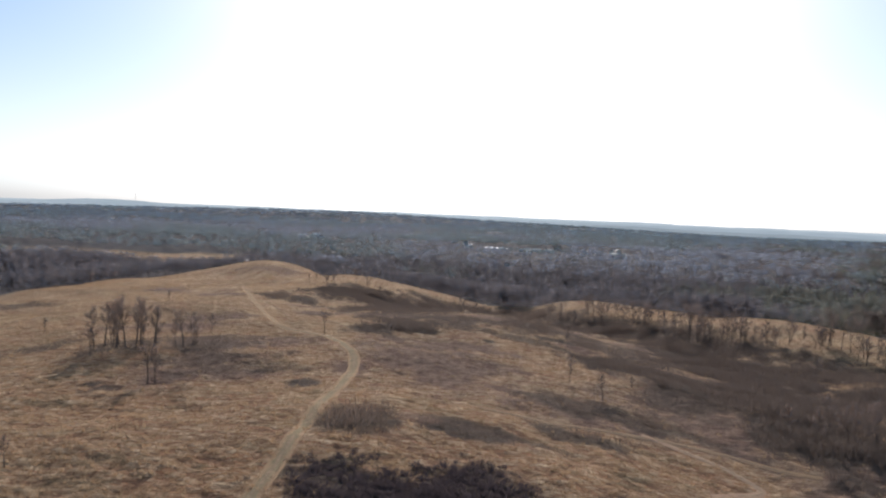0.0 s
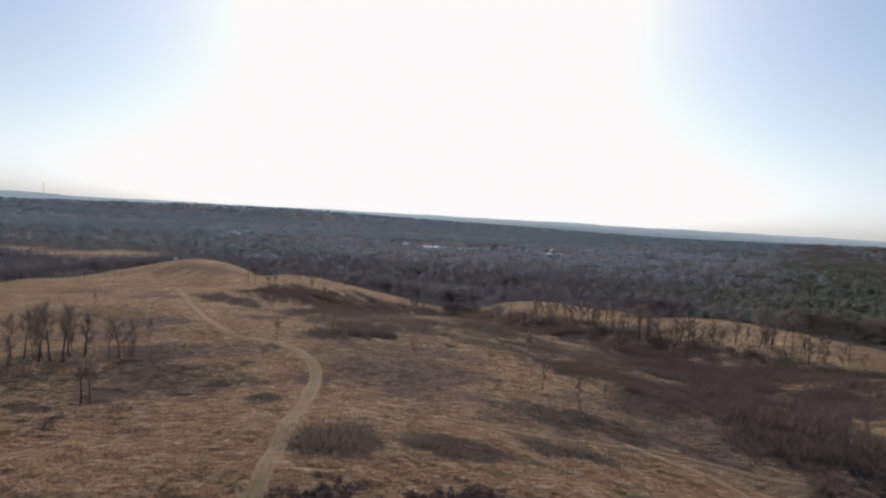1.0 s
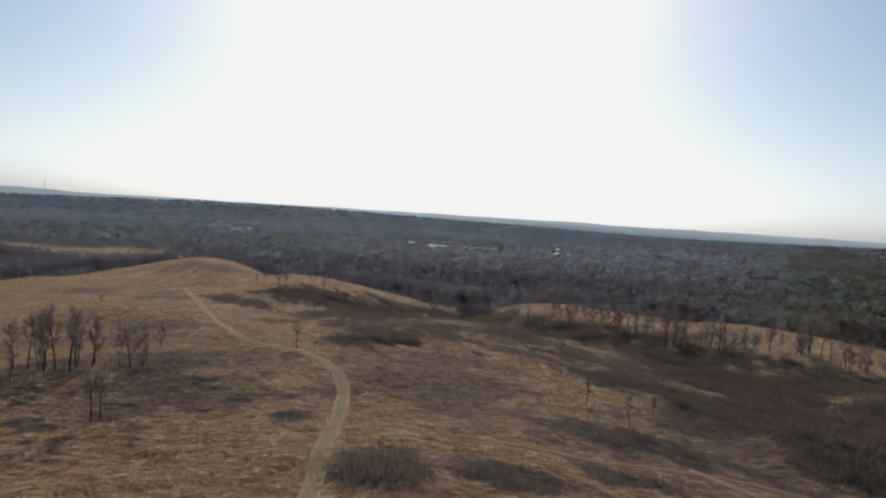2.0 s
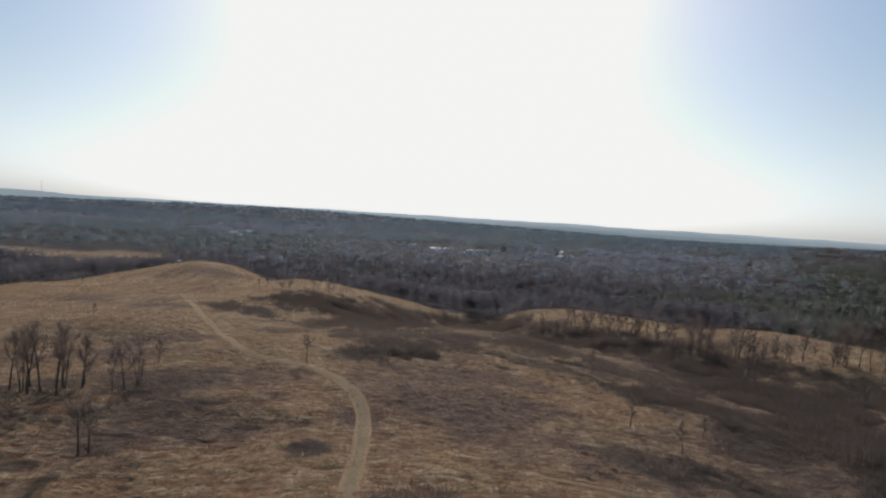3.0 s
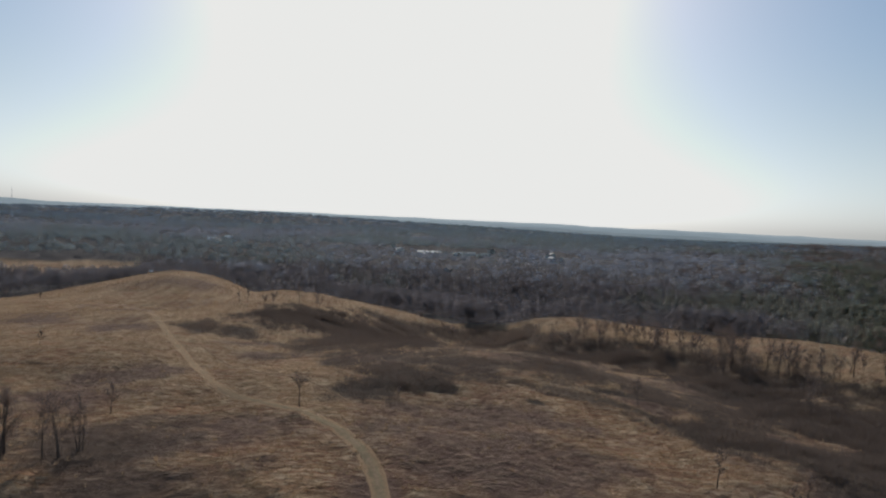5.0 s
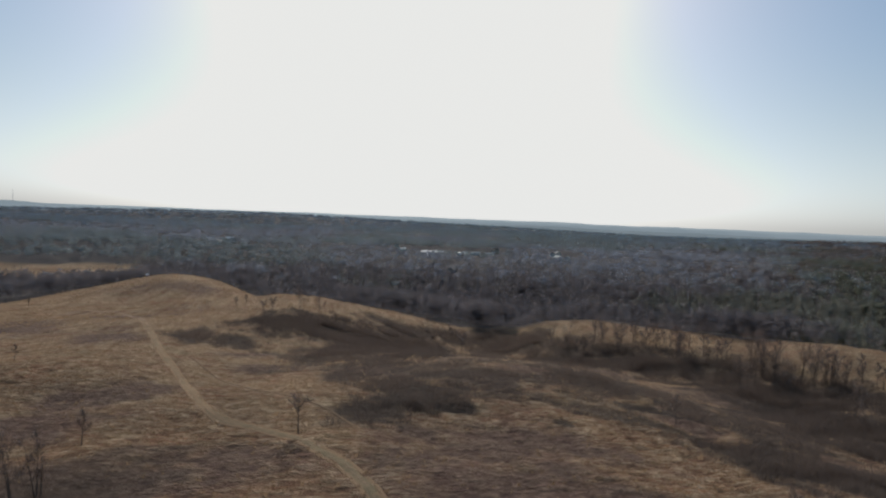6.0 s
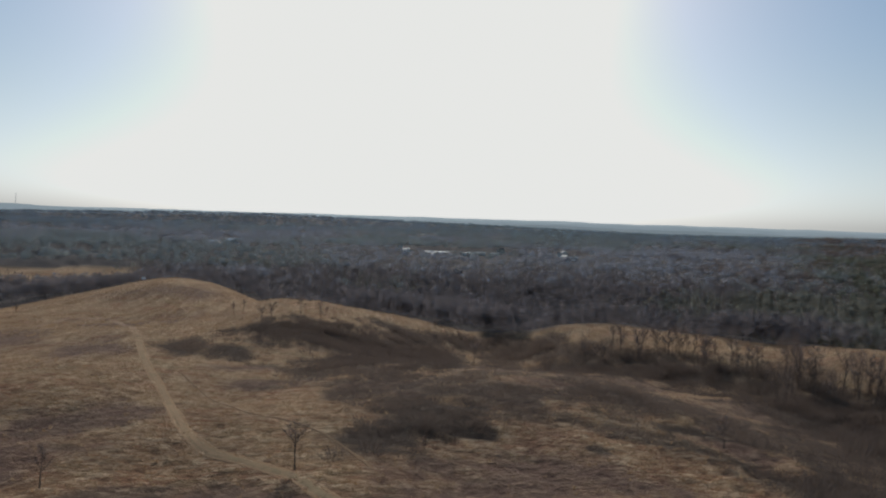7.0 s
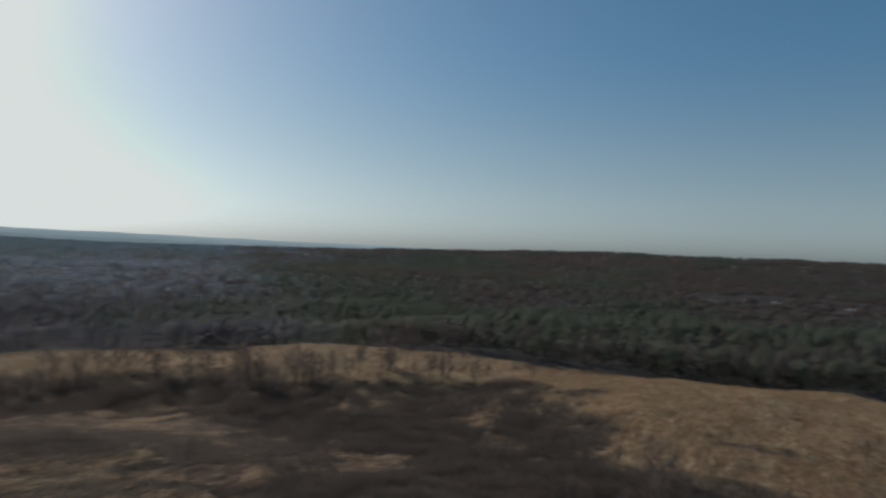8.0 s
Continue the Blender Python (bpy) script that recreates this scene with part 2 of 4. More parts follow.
M_SIDING = plain_material("pale_siding", (0.74, 0.69, 0.60), (0.64, 0.59, 0.51), 0.3)
M_PALE = plain_material("pale_weathered_shingle", (0.62, 0.58, 0.50), (0.50, 0.47, 0.41), 0.3, 0.7, spec=0.15)
M_SLATE = plain_material("grey_shingle", (0.23, 0.205, 0.185), (0.30, 0.27, 0.245), 0.3, 0.95, spec=0.05)
M_GLASS = plain_material("dark_window_glass", (0.03, 0.032, 0.034), (0.05, 0.05, 0.052), 0.5, 0.25, spec=0.3)
M_STEEL = plain_material("galvanised_steel", (0.42, 0.43, 0.44), (0.34, 0.35, 0.36), 0.4, 0.5, 0.6)
M_ROAD = plain_material("pale_asphalt", (0.30, 0.30, 0.29), (0.22, 0.22, 0.215), 0.2, 0.9)

# ---- shape of the land ----
rng = np.random.default_rng(11)
LATTICE = rng.random((8, 256, 256))


def value_noise(x, y, size, layer=0):
    """Smooth noise from 0 to 1 with bumps about size metres across."""
    u, v = np.asarray(x, float) / size + 1000.0, np.asarray(y, float) / size + 1000.0
    i, j = np.floor(u).astype(int), np.floor(v).astype(int)
    s, t = u - i, v - j
    s, t = s * s * (3 - 2 * s), t * t * (3 - 2 * t)
    g = LATTICE[layer]
    i0, i1, j0, j1 = i % 256, (i + 1) % 256, j % 256, (j + 1) % 256
    return (g[i0, j0] * (1 - s) + g[i1, j0] * s) * (1 - t) + (g[i0, j1] * (1 - s) + g[i1, j1] * s) * t


# the open hills: middle x, y, radius, rise
HILLS_WEST = [
    (-50, 130, 60, 3.7), (-125, 480, 60, -2.3), (-100, 230, 38, 5.4), (-300, 455, 95, 9.7), (-150, 305, 38, -0.2), (-50, 355, 38, 5), (-200, 205, 60, -3.9),
    (-50, 430, 60, 1.3), (-175, 405, 38, 6.1), (-75, 5, 60, 0.8), (-125, 355, 38, -3.3), (-125, 455, 38, 23.9), (-175, 555, 38, -0.5), (-75, 480, 38, -4.8),
    (-225, 380, 38, 0.4), (-250, 280, 38, -8.6), (-250, 505, 38, -2.3), (-125, 530, 38, 1.2), (-25, 505, 38, -3.8), (-75, 555, 38, -0.1), (-25, 305, 38, 3.1),
]
HILLS_EAST = [
    (75, 380, 95, -15.5), (150, 205, 38, 1.1), (0, 180, 38, 0.6), (0, 80, 38, 3.9), (75, 105, 38, -2.1), (75, 330, 38, 12.6), (100, 255, 38, -6.4),
    (25, 230, 38, 12.2), (150, 105, 38, 5.2), (225, 55, 95, 4.5), (75, 55, 38, -7.7), (25, 305, 38, -12.5), (75, 205, 38, -2.9), (225, 205, 60, 0.5),
    (75, 155, 38, 5.5), (200, 280, 38, -8.3), (150, 255, 38, 11.3), (250, 130, 38, -7.8), (25, 480, 38, 3.2), (0, 430, 38, 6.9), (150, 305, 38, -1.5),
]
HOLLOWS = [
    (38, 348, 22, -3.8), (50, 405, 38, -0.8), (75, 555, 38, -6), (0, 555, 38, -6.5), (100, 480, 38, -3.9),
]
FOLDS = [
    (-60, 170, 35, 2.6), (-30, 200, 38, -1.1), (-20, 260, 38, -3.2), (-60, 290, 38, 3.7), (20, 270, 38, 0.5), (60, 240, 38, -4.3), (110, 240, 38, 2.1),
    (120, 290, 38, 1.9), (195, 110, 38, -2.5), (110, 170, 38, -6.6), (-110, 300, 38, -0.6), (-170, 250, 45, 0.5), (-40, 320, 32, 2.5), (0, 360, 38, 0.8),
    (40, 150, 38, -1.5), (180, 215, 38, -2.2),
]
# wooded ridges further off: middle x, y, half length, half depth, turn in degrees, rise
RIDGES = [
    (-430, 2350, 620, 260, 8, 35), (400, 1780, 330, 220, -8, 13), (1650, 620, 330, 800, 0, 33), (1500, -300, 300, 700, 0, 34),
    (-1900, 2600, 600, 420, 35, 20), (-260, 1350, 330, 160, 10, 6), (-900, 1500, 320, 220, 30, 15), (300, 1280, 260, 120, -10, 5), (1050, 1250, 300, 200, -40, 9),
]


def height(x, y):
    x, y = np.asarray(x, float), np.asarray(y, float)
    r = np.hypot(x, y - 40)
    z = np.interp(r, [0, 330, 420, 600, 830, 1500, 2500, 3300, 4800, 9000], [0, -4, -26, -24, -12, -16, -20, -23, -20, -20])
    for a, b, s, rise in HILLS_WEST + HILLS_EAST + HOLLOWS + FOLDS:
        z = z + rise * np.exp(-((x - a) ** 2 + (y - b) ** 2) / (2 * s * s))
    for a, b, l, d, turn, rise in RIDGES:
        c, s = math.cos(radians(turn)), math.sin(radians(turn))
        u, v = c * (x - a) + s * (y - b), -s * (x - a) + c * (y - b)
        z = z + rise * np.exp(-0.5 * ((u / l) ** 2 + (v / d) ** 2))
    near = np.clip((520 - r) / 150, 0, 1)
    z = z + near * (2.5 * (value_noise(x, y * 1.25, 26, 1) - 0.5) + 0.9 * (value_noise(x, y * 1.3, 10, 2) - 0.5))
    far = np.clip((r - 600) / 900, 0, 1)
    return z + far * 12 * (value_noise(x, y, 620, 1) - 0.5) + far * 5 * (value_noise(x, y, 260, 2) - 0.5)


# the main dirt track, and fainter ones: plan points
TRACK = [
    (-27, 20), (-25, 45), (-22, 69), (-21, 80), (-20.6, 99), (-19.5, 116), (-19.2, 131), (-20.8, 141.5), (-24.8, 151.5), (-28.8, 157.4), (-33, 163.5), (-40.8, 170.2),
    (-47, 175), (-53, 185), (-60, 202), (-65, 213), (-71, 225), (-78.5, 242), (-87, 264), (-93, 279), (-97, 288),
]
FAINT = [
    (4.3, 109.5), (10.5, 107.8), (22.7, 106.2), (34.8, 106.8), (45.7, 107.3), (54.7, 105.1), (66.9, 99.1),
]
LANE = [
    (43.1, 88.9), (48.1, 91.1), (53.7, 94.3), (48.1, 101.9), (38.6, 108.4),
]
# pale grass along a crest edge, laid as a ribbon like the tracks
SPUR = [
    (-96.2, 286.5), (-106.3, 305.8), (-122.8, 337.4), (-133.4, 340.8), (-141.1, 334.9), (-137.3, 311.4),
]
CROSS = [
    (-65.1, 226), (-52.1, 205.6), (-43.3, 191.2), (-33.7, 183.2), (-26.9, 174.3), (-22, 164.7),
]


def curve_points(plan, step):
    """Points along a smooth line through the plan points."""
    p = np.array([plan[0], *plan, plan[-1]], float)
    out = []
    for k in range(1, len(p) - 2):
        a, b, c, d = p[k - 1:k + 3]
        m = max(2, int(np.hypot(*(c - b)) / step))
        for s in np.arange(m) / m:
            out.append(0.5 * (2 * b + (c - a) * s + (2 * a - 5 * b + 4 * c - d) * s * s + (3 * b - a - 3 * c + d) * s ** 3))
    out.append(p[-1])
    return np.array(out)


ALL_LINES = np.concatenate([curve_points(p, 2.5) for p in (TRACK, FAINT, LANE, SPUR, CROSS)])


def off_track(x, y, line=None):
    """Metres from the middle of the track."""
    line = ALL_LINES if line is None else line
    best = np.full(np.shape(x), 1e9)
    for a, b in line:
        best = np.minimum(best, (x - a) ** 2 + (y - b) ** 2)
    return np.sqrt(best)


# thickets: middle x, y, half width, half depth, turn, plants for each square metre, height
BRUSH_NEAR = [
    (-13, 93, 8, 6.7, 3, 1.6, 2.0), (6, 94, 8.1, 2.5, -10, 1.1, 1.6), (25, 101, 9.5, 3.2, -20, 1, 1.5), (-27, 116, 3.7, 3.6, 10, 1.2, 0.8), (-38, 126, 4.8, 2.9, 14, 0.6, 0.7), (-69, 115, 2.6, 2.0, 30, 1.1, 0.8), (26, 119, 8.5, 6.7, -17, 0.8, 1.1),
    (40, 116, 12.7, 6.1, -24, 0.9, 1.2), (47, 114, 10.9, 5, -33, 0.8, 1.1), (10, 96, 10.6, 1.7, -18, 0.8, 1.1), (-65, 113, 2.7, 2.6, 30, 0.9, 0.7), (-174, 237, 20.6, 15, 36, 0.7, 1), (-100, 146, 11, 7.4, 34, 0.6, 1), (-55, 135, 15.3, 10.7, 20, 0.3, 0.7), (-61, 151, 18.4, 11.4, 20, 0.4, 0.8), (-46, 127, 11.9, 6.5, 16, 0.3, 0.7),
]
BRUSH_MID = [
    (-76, 143, 11.3, 9.9, 26, 0.8, 1.3), (-61, 144, 11, 6.3, 20, 0.7, 1.2), (-72, 255, 6.5, 13, 13, 1.2, 1.5), (-61, 254, 7.6, 6.8, 11, 1.2, 1.5),
    (-23, 204, 8.1, 10.9, 0, 0.7, 1.3), (-8, 187, 6.5, 6.4, -9, 0.6, 1.2), (-17, 197, 7.1, 9.8, -4, 0.8, 1.3), (-43, 217, 4.2, 2.8, 8, 0.4, 0.8), (15, 174, 2.1, 1.6, -24, 1, 1),
]
BRUSH_HOLLOW = [
    (-31, 289, 32.4, 22.3, 2, 1.1, 1.8), (3, 290, 29.2, 30, -8, 1.1, 1.8), (-8, 259, 23.2, 30, -4, 1.1, 1.6), (-45, 281, 13.9, 12.3, 6, 1, 1.5),
    (-21, 176, 10.1, 6.9, -1, 1.4, 1.6), (-12, 191, 15.6, 11.9, -4, 1.2, 1.5), (-5, 181, 6.2, 3, -8, 1.1, 1.3),
    (-55, 289, 16, 8.2, 9, 0.9, 1.5), (-36, 282, 21.6, 20.7, 3, 1.1, 1.9), (-15, 291, 24.8, 30, -3, 1.1, 2), (-26, 250, 13.5, 17.3, 1, 1, 1.7), (-5, 274, 14.7, 30, -6, 1, 1.8), (-3, 339, 18.5, 11.4, -5, 1, 1.8), (-40, 307, 9, 5.7, 4, 0.8, 1.5),
    (15, 287, 17.6, 30, -11, 1, 1.9), (27, 351, 14, 7.9, -11, 1, 1.9), (46, 333, 16, 16.1, -16, 1, 1.9), (-17, 221, 12.4, 10.8, -3, 0.7, 1.4),
]
BRUSH_WIDE = [
    (27, 279, 27.5, 30, -15, 0.9, 1.7), (-23, 240, 22, 22.5, 0, 0.9, 1.5), (-4, 210, 17.9, 13, -9, 0.7, 1.2),
    (32, 208, 15.6, 7.3, -24, 0.6, 1.2), (14, 201, 11.5, 5.2, -18, 0.5, 1), (18, 201, 14.4, 11, -15, 0.7, 1.2),
]
BRUSH_LEE = [
    (0, 323, 23.7, 14.8, -6, 1, 1.7), (27, 346, 16.5, 13.1, -11, 1, 1.8), (42, 354, 12.8, 8.4, -14, 1, 1.8), (42, 327, 19.5, 18.6, -15, 1, 1.8), (56, 331, 9.3, 12, -18, 1, 1.8), (-38, 286, 12.5, 13, 4, 1, 1.6),
    (59, 311, 14.8, 11.4, -20, 1, 1.8), (45, 206, 34, 26, -30, 0.75, 1), (60, 180, 22, 26, -35, 0.7, 1), (28, 200, 22, 12, -20, 0.6, 0.9), (66, 140, 16, 30, -40, 0.7, 1.1), (30, 225, 26, 12, -15, 0.7, 1.1),
]
BRUSH_EAST = [
    (70, 276, 29.7, 16.1, -27, 0.8, 1.2), (33, 204, 18.8, 11.8, -27, 0.75, 1.1), (30, 179, 23.2, 4.5, -32, 0.8, 1.1), (58, 160, 14.2, 10.2, -50, 0.8, 1.2), (71, 182, 14.9, 10.4, -47, 0.7, 1.2), (64, 147, 16.2, 9.2, -59, 0.8, 1.2),
]
BRUSH_BROW = [
    (9, 221, 11.7, 10.6, -14, 0.6, 1.2), (39, 256, 20.5, 30, -20, 0.6, 1.2), (5, 195, 13.3, 4, -15, 0.45, 1), (25, 197, 10.4, 7, -24, 0.5, 1.1), (25, 188, 9.6, 3.2, -26, 0.45, 1), (47, 185, 7.9, 7.2, -28, 0.6, 1.2), (4, 190, 8.9, 4.9, -11, 0.5, 1),
    (25, 193, 10.8, 6.7, -19, 0.5, 1.1), (34, 181, 5.9, 5.1, -24, 0.5, 1.1),
]
BRUSH_FOLD = [
    (50, 165, 12, 13.5, -33, 1.1, 1.4), (56, 154, 15.7, 13.7, -37, 1.1, 1.4), (63, 143, 18, 9, -42, 1.1, 1.4), (91, 213, 22.8, 20, -35, 1, 1.6), (36, 184, 9, 7, -24, 1, 1.3), (-11, 305, 19, 24, -3, 1.2, 1.7), (-38, 292, 22, 14, 3, 1.2, 1.7),
    (69, 275, 27, 12.2, -27, 1.1, 1.5), (99, 230, 38, 7.8, -42, 1.1, 1.5), (82, 190, 22.2, 11.9, -48, 1.1, 1.4), (34, 204, 17.9, 7.9, -27, 1.1, 1.4), (40, 179, 10.1, 4.2, -36, 1, 1.3), (59, 158, 15.2, 8.3, -52, 1, 1.3), (114, 151, 13.9, 9.7, -68, 1.1, 1.4), (90, 132, 20.2, 10.4, -71, 1, 1.3), (143, 176, 17, 7, -64, 1, 1.3),
]
BRUSH_VALLEY = [
    (62, 294, 19.2, 19.6, -22, 1, 2), (78, 278, 18.6, 21.8, -28, 1, 2), (92, 262, 17.5, 18.1, -33, 1, 2), (99, 242, 16.8, 21.1, -38, 1, 2), (104, 225, 16, 19.1, -42, 1, 2), (106, 213, 11.3, 25.4, -45, 0.9, 1.9), (44, 163, 10.2, 10.8, -31, 1.1, 1.7),
    (81, 189, 17.8, 27.2, -37, 0.9, 1.7), (92, 182, 16.6, 20.9, -41, 0.9, 1.8), (102, 174, 12.8, 24.3, -45, 0.9, 1.9),
]
BRUSH_SLOPE = [
    (78, 161, 17.4, 30, -30, 0.9, 1.9), (87, 146, 17.5, 30, -35, 1, 2), (78, 117, 17, 17.9, -38, 1.1, 2.1), (116, 147, 17.3, 30, -42, 1, 2), (88, 112, 11.5, 18.9, -43, 1, 2), (108, 188, 31.4, 16.9, -33, 0.9, 1.8), (132, 178, 22.7, 18.6, -40, 0.9, 1.8),
    (99, 179, 26.1, 16.5, -55, 1, 1.9), (112, 145, 16.7, 9.8, -69, 0.8, 1.6), (100, 219, 36.3, 10.4, -44, 0.9, 1.8), (85, 142, 18.7, 11.2, -66, 0.9, 1.8), (120, 98, 10.3, 2.2, -89, 0.8, 1.2), (148, 148, 10, 3.7, -73, 0.7, 1.2), (99, 108, 20.6, 4.1, -84, 0.7, 1.3),
]
BRAMBLES = [(-8, 67.5, 11.5, 12.5, 0, 7.0, 0.8), (4.5, 68.5, 12, 13, 0, 7.0, 0.8)]
# open pale places left between the thickets
OPEN = [
    (69, 241, 10, 4, -26), (66, 212, 8, 5, -30), (68, 161, 9, 4, -39), (72, 163, 8, 4, -24), (14, 210, 8, 4.4, -13), (17, 224, 10, 5, -16), (69, 220, 12, 3.7, -36),
    (43, 175, 13, 4.5, -28), (73, 170, 7.2, 4.5, -39), (39, 137, 10.2, 3.8, -36), (15, 212, 10.2, 3.3, -13), (71, 239, 13.7, 5, -26), (67, 221, 16.1, 6.4, -35), (46, 171, 8.3, 4.6, -42), (76, 165, 7.7, 3.8, -54),
]


# soft stretches of darker, shorter growth: middle x, y, half width, half depth, turn
HEATH = [
    (-1, 144, 21, 25.8, -6), (-52, 135, 19.1, 6.4, 18), (-56, 149, 23.8, 12.4, 18), (3, 164, 21.3, 11.3, -13), (-67, 193, 17.4, 11.1, 21), (-89, 248, 7, 8, 19), (7, 202, 17.5, 11.3, -15),
    (-16, 212, 15.7, 15.7, -4), (-122, 417, 31.3, 13.6, 16), (-70, 187, 16.7, 10.3, 24), (30, 116, 14.7, 9.2, -25),
]
HEATH_EAST = [
    (45, 215, 40, 26, -30), (30, 205, 26, 14, -20), (62, 185, 26, 30, -35), (70, 150, 24, 34, -40), (60, 120, 26, 18, -35), (80, 100, 22, 16, 0),
    (20, 235, 28, 16, -12), (95, 165, 30, 34, -40), (52, 255, 36, 24, -25), (85, 210, 32, 30, -40),
]
HEATH_NEAR = [
    (-54, 124, 15.4, 9.2, 23), (-20, 132, 5.6, 6.5, 9), (-41, 124, 15, 6.6, 16), (29, 113, 18.7, 10.2, -19), (5, 95, 15.6, 3.4, -14), (-41, 154, 13.1, 9, 10), (-78, 174, 16.5, 9.5, 24),
    (37, 272, 29.2, 30, -18), (-54, 237, 11.1, 5.4, 11), (-46, 222, 12.4, 4.8, 7),
    (-119, 418, 27.1, 14.4, 15), (-98, 257, 10.8, 20.8, 22), (-133, 284, 14.6, 29.8, 27), (-109, 320, 25.6, 26.5, 19),
]


def inside(x, y, a, b, rx, ry, turn):
    """Above 0 within an ellipse with an uneven edge, 1 at its middle."""
    c, s = math.cos(radians(turn)), math.sin(radians(turn))
    u, v = c * (x - a) + s * (y - b), -s * (x - a) + c * (y - b)
    rough = 0.7 * (value_noise(x, y, 7.0, 3) - 0.5) + 0.45 * (value_noise(x, y, 2.2, 4) - 0.5)
    return 1 - np.hypot(u / rx, v / ry) + rough


def heathiness(x, y):
    z = np.zeros(np.shape(x))
    for p in HEATH + HEATH_EAST + HEATH_NEAR:
        z = np.maximum(z, np.clip(1.3 * inside(x, y, *p) + 0.3 + 0.7 * (value_noise(x, y, 14, 2) - 0.5), 0, 1))
    return z


def openness(x, y):
    z = np.zeros(np.shape(x))
    for p in OPEN:
        z = np.maximum(z, np.clip(inside(x, y, *p) * 3, 0, 1))
    return z


# edge of the woods: degrees clockwise of +y round (0, 150), and metres
EDGE_AZ = [-180, -120, -90, -64, -53, -43, -33, -23, -16, -11, -7, 0, 5, 11, 15, 19, 24, 35, 49, 60, 68, 84, 96, 105, 113, 130, 180]
EDGE_R = [420, 400, 330, 240, 262, 310, 355, 392, 395, 290, 262, 246, 234, 214, 212, 214, 210, 202, 198, 192, 191, 190, 190, 194, 200, 330, 420]
# clearings in the woods: middle x, y, half width, half depth
CLEARINGS = [(-335, 592, 118, 52), (-258, 648, 50, 18), (-215, 985, 26, 22), (-294, 1004, 20, 26), (88, 846, 74, 34), (150, 850, 40, 26), (210, 850, 34, 18),
             (325, 680, 40, 9), (755, 180, 34, 30), (790, 130, 34, 30), (805, 45, 16, 30), (80, 700, 20, 10), (322, 935, 20, 16), (150, 835, 26, 30), (238, 795, 26, 26), (262, 870, 22, 26), (120, 805, 18, 22), (-215, 950, 26, 40)]


def woodland(x, y, clearings=CLEARINGS):
    """1 in the woods, 0 in the open."""
    r, az = np.hypot(x, y - 150), np.degrees(np.arctan2(x, y - 150))
    edge = np.interp(az, EDGE_AZ, EDGE_R) + 14 * (value_noise(x, y, 30, 5) - 0.5)
    w = np.clip((r - edge) / 6, 0, 1)
    for a, b, rx, ry in clearings:
        w = w * np.clip((np.hypot((x - a) / rx, (y - b) / ry) - 1) * 4 + 1.2 * (value_noise(x, y, 14, 6) - 0.5), 0, 1)
    return w


def brushiness(x, y):
    z = np.zeros(np.shape(x))
    for patches in (BRUSH_NEAR, BRUSH_MID, BRUSH_HOLLOW + BRUSH_WIDE + BRUSH_LEE + BRUSH_EAST + BRUSH_BROW + BRUSH_FOLD, BRUSH_VALLEY, BRUSH_SLOPE, BRAMBLES):
        for a, b, rx, ry, turn, dense, tall in patches:
            s = np.clip(inside(x, y, a, b, rx, ry, turn) * 1.35 + 0.33, 0, 1)
            z = np.maximum(z, s * s * (3 - 2 * s) * min(1.0, 0.30 + 0.62 * dense))
    return z * (1 - openness(x, y))


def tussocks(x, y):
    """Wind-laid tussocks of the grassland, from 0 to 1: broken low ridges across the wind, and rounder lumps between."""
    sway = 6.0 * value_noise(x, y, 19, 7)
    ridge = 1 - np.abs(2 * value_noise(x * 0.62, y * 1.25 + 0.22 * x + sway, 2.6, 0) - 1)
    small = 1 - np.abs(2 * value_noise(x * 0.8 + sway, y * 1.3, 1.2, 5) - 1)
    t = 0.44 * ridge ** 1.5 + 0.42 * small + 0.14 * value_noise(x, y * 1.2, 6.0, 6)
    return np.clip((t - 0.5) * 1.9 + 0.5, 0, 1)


def relief(x, y):
    near = np.clip((430 - np.hypot(x, y - 120)) / 120, 0, 1)
    return near * (tussocks(x, y) - 0.5) * (0.33 + 0.22 * value_noise(x, y, 30, 1))


def surface(x, y):
    """The top of the ground, tussocks and all; smooth along the tracks."""
    return height(x, y) + relief(x, y) * np.clip((off_track(x, y) - 1.3) / 1.4, 0, 1)


def axis(dense_from, dense_to, step, reach_low, reach_high):
    """Grid lines: even in the middle, ever wider outwards."""
    mid = list(np.arange(dense_from, dense_to + step, step))
    low, high, d = [mid[0]], [mid[-1]], step
    while low[-1] > reach_low:
        d = min(d * 1.055, 60)
        low.append(low[-1] - d)
    d = step
    while high[-1] < reach_high:
        d = min(d * 1.055, 60)
        high.append(high[-1] + d)
    return np.array(low[:0:-1] + mid + high[1:])


def grid_mesh(name, X, Y, Z, attributes):
    ny, nx = X.shape
    co = np.stack([X, Y, Z], -1).reshape(-1, 3).astype(np.float32)
    i = (np.arange(ny - 1)[:, None] * nx + np.arange(nx - 1)[None, :]).ravel()
    quads = np.stack([i, i + 1, i + nx + 1, i + nx], -1).astype(np.int32)
    me = bpy.data.meshes.new(name)
    me.vertices.add(len(co))
    me.vertices.foreach_set("co", co.ravel())
    me.loops.add(quads.size)
    me.loops.foreach_set("vertex_index", quads.ravel())
    me.polygons.add(len(quads))
    me.polygons.foreach_set("loop_start", np.arange(len(quads), dtype=np.int32) * 4)
    me.polygons.foreach_set("use_smooth", np.ones(len(quads), bool))
    for key, values in attributes.items():
        me.attributes.new(key, "FLOAT", "POINT").data.foreach_set("value", np.ravel(values).astype(np.float32))
    me.update()
    me.validate()
    return me


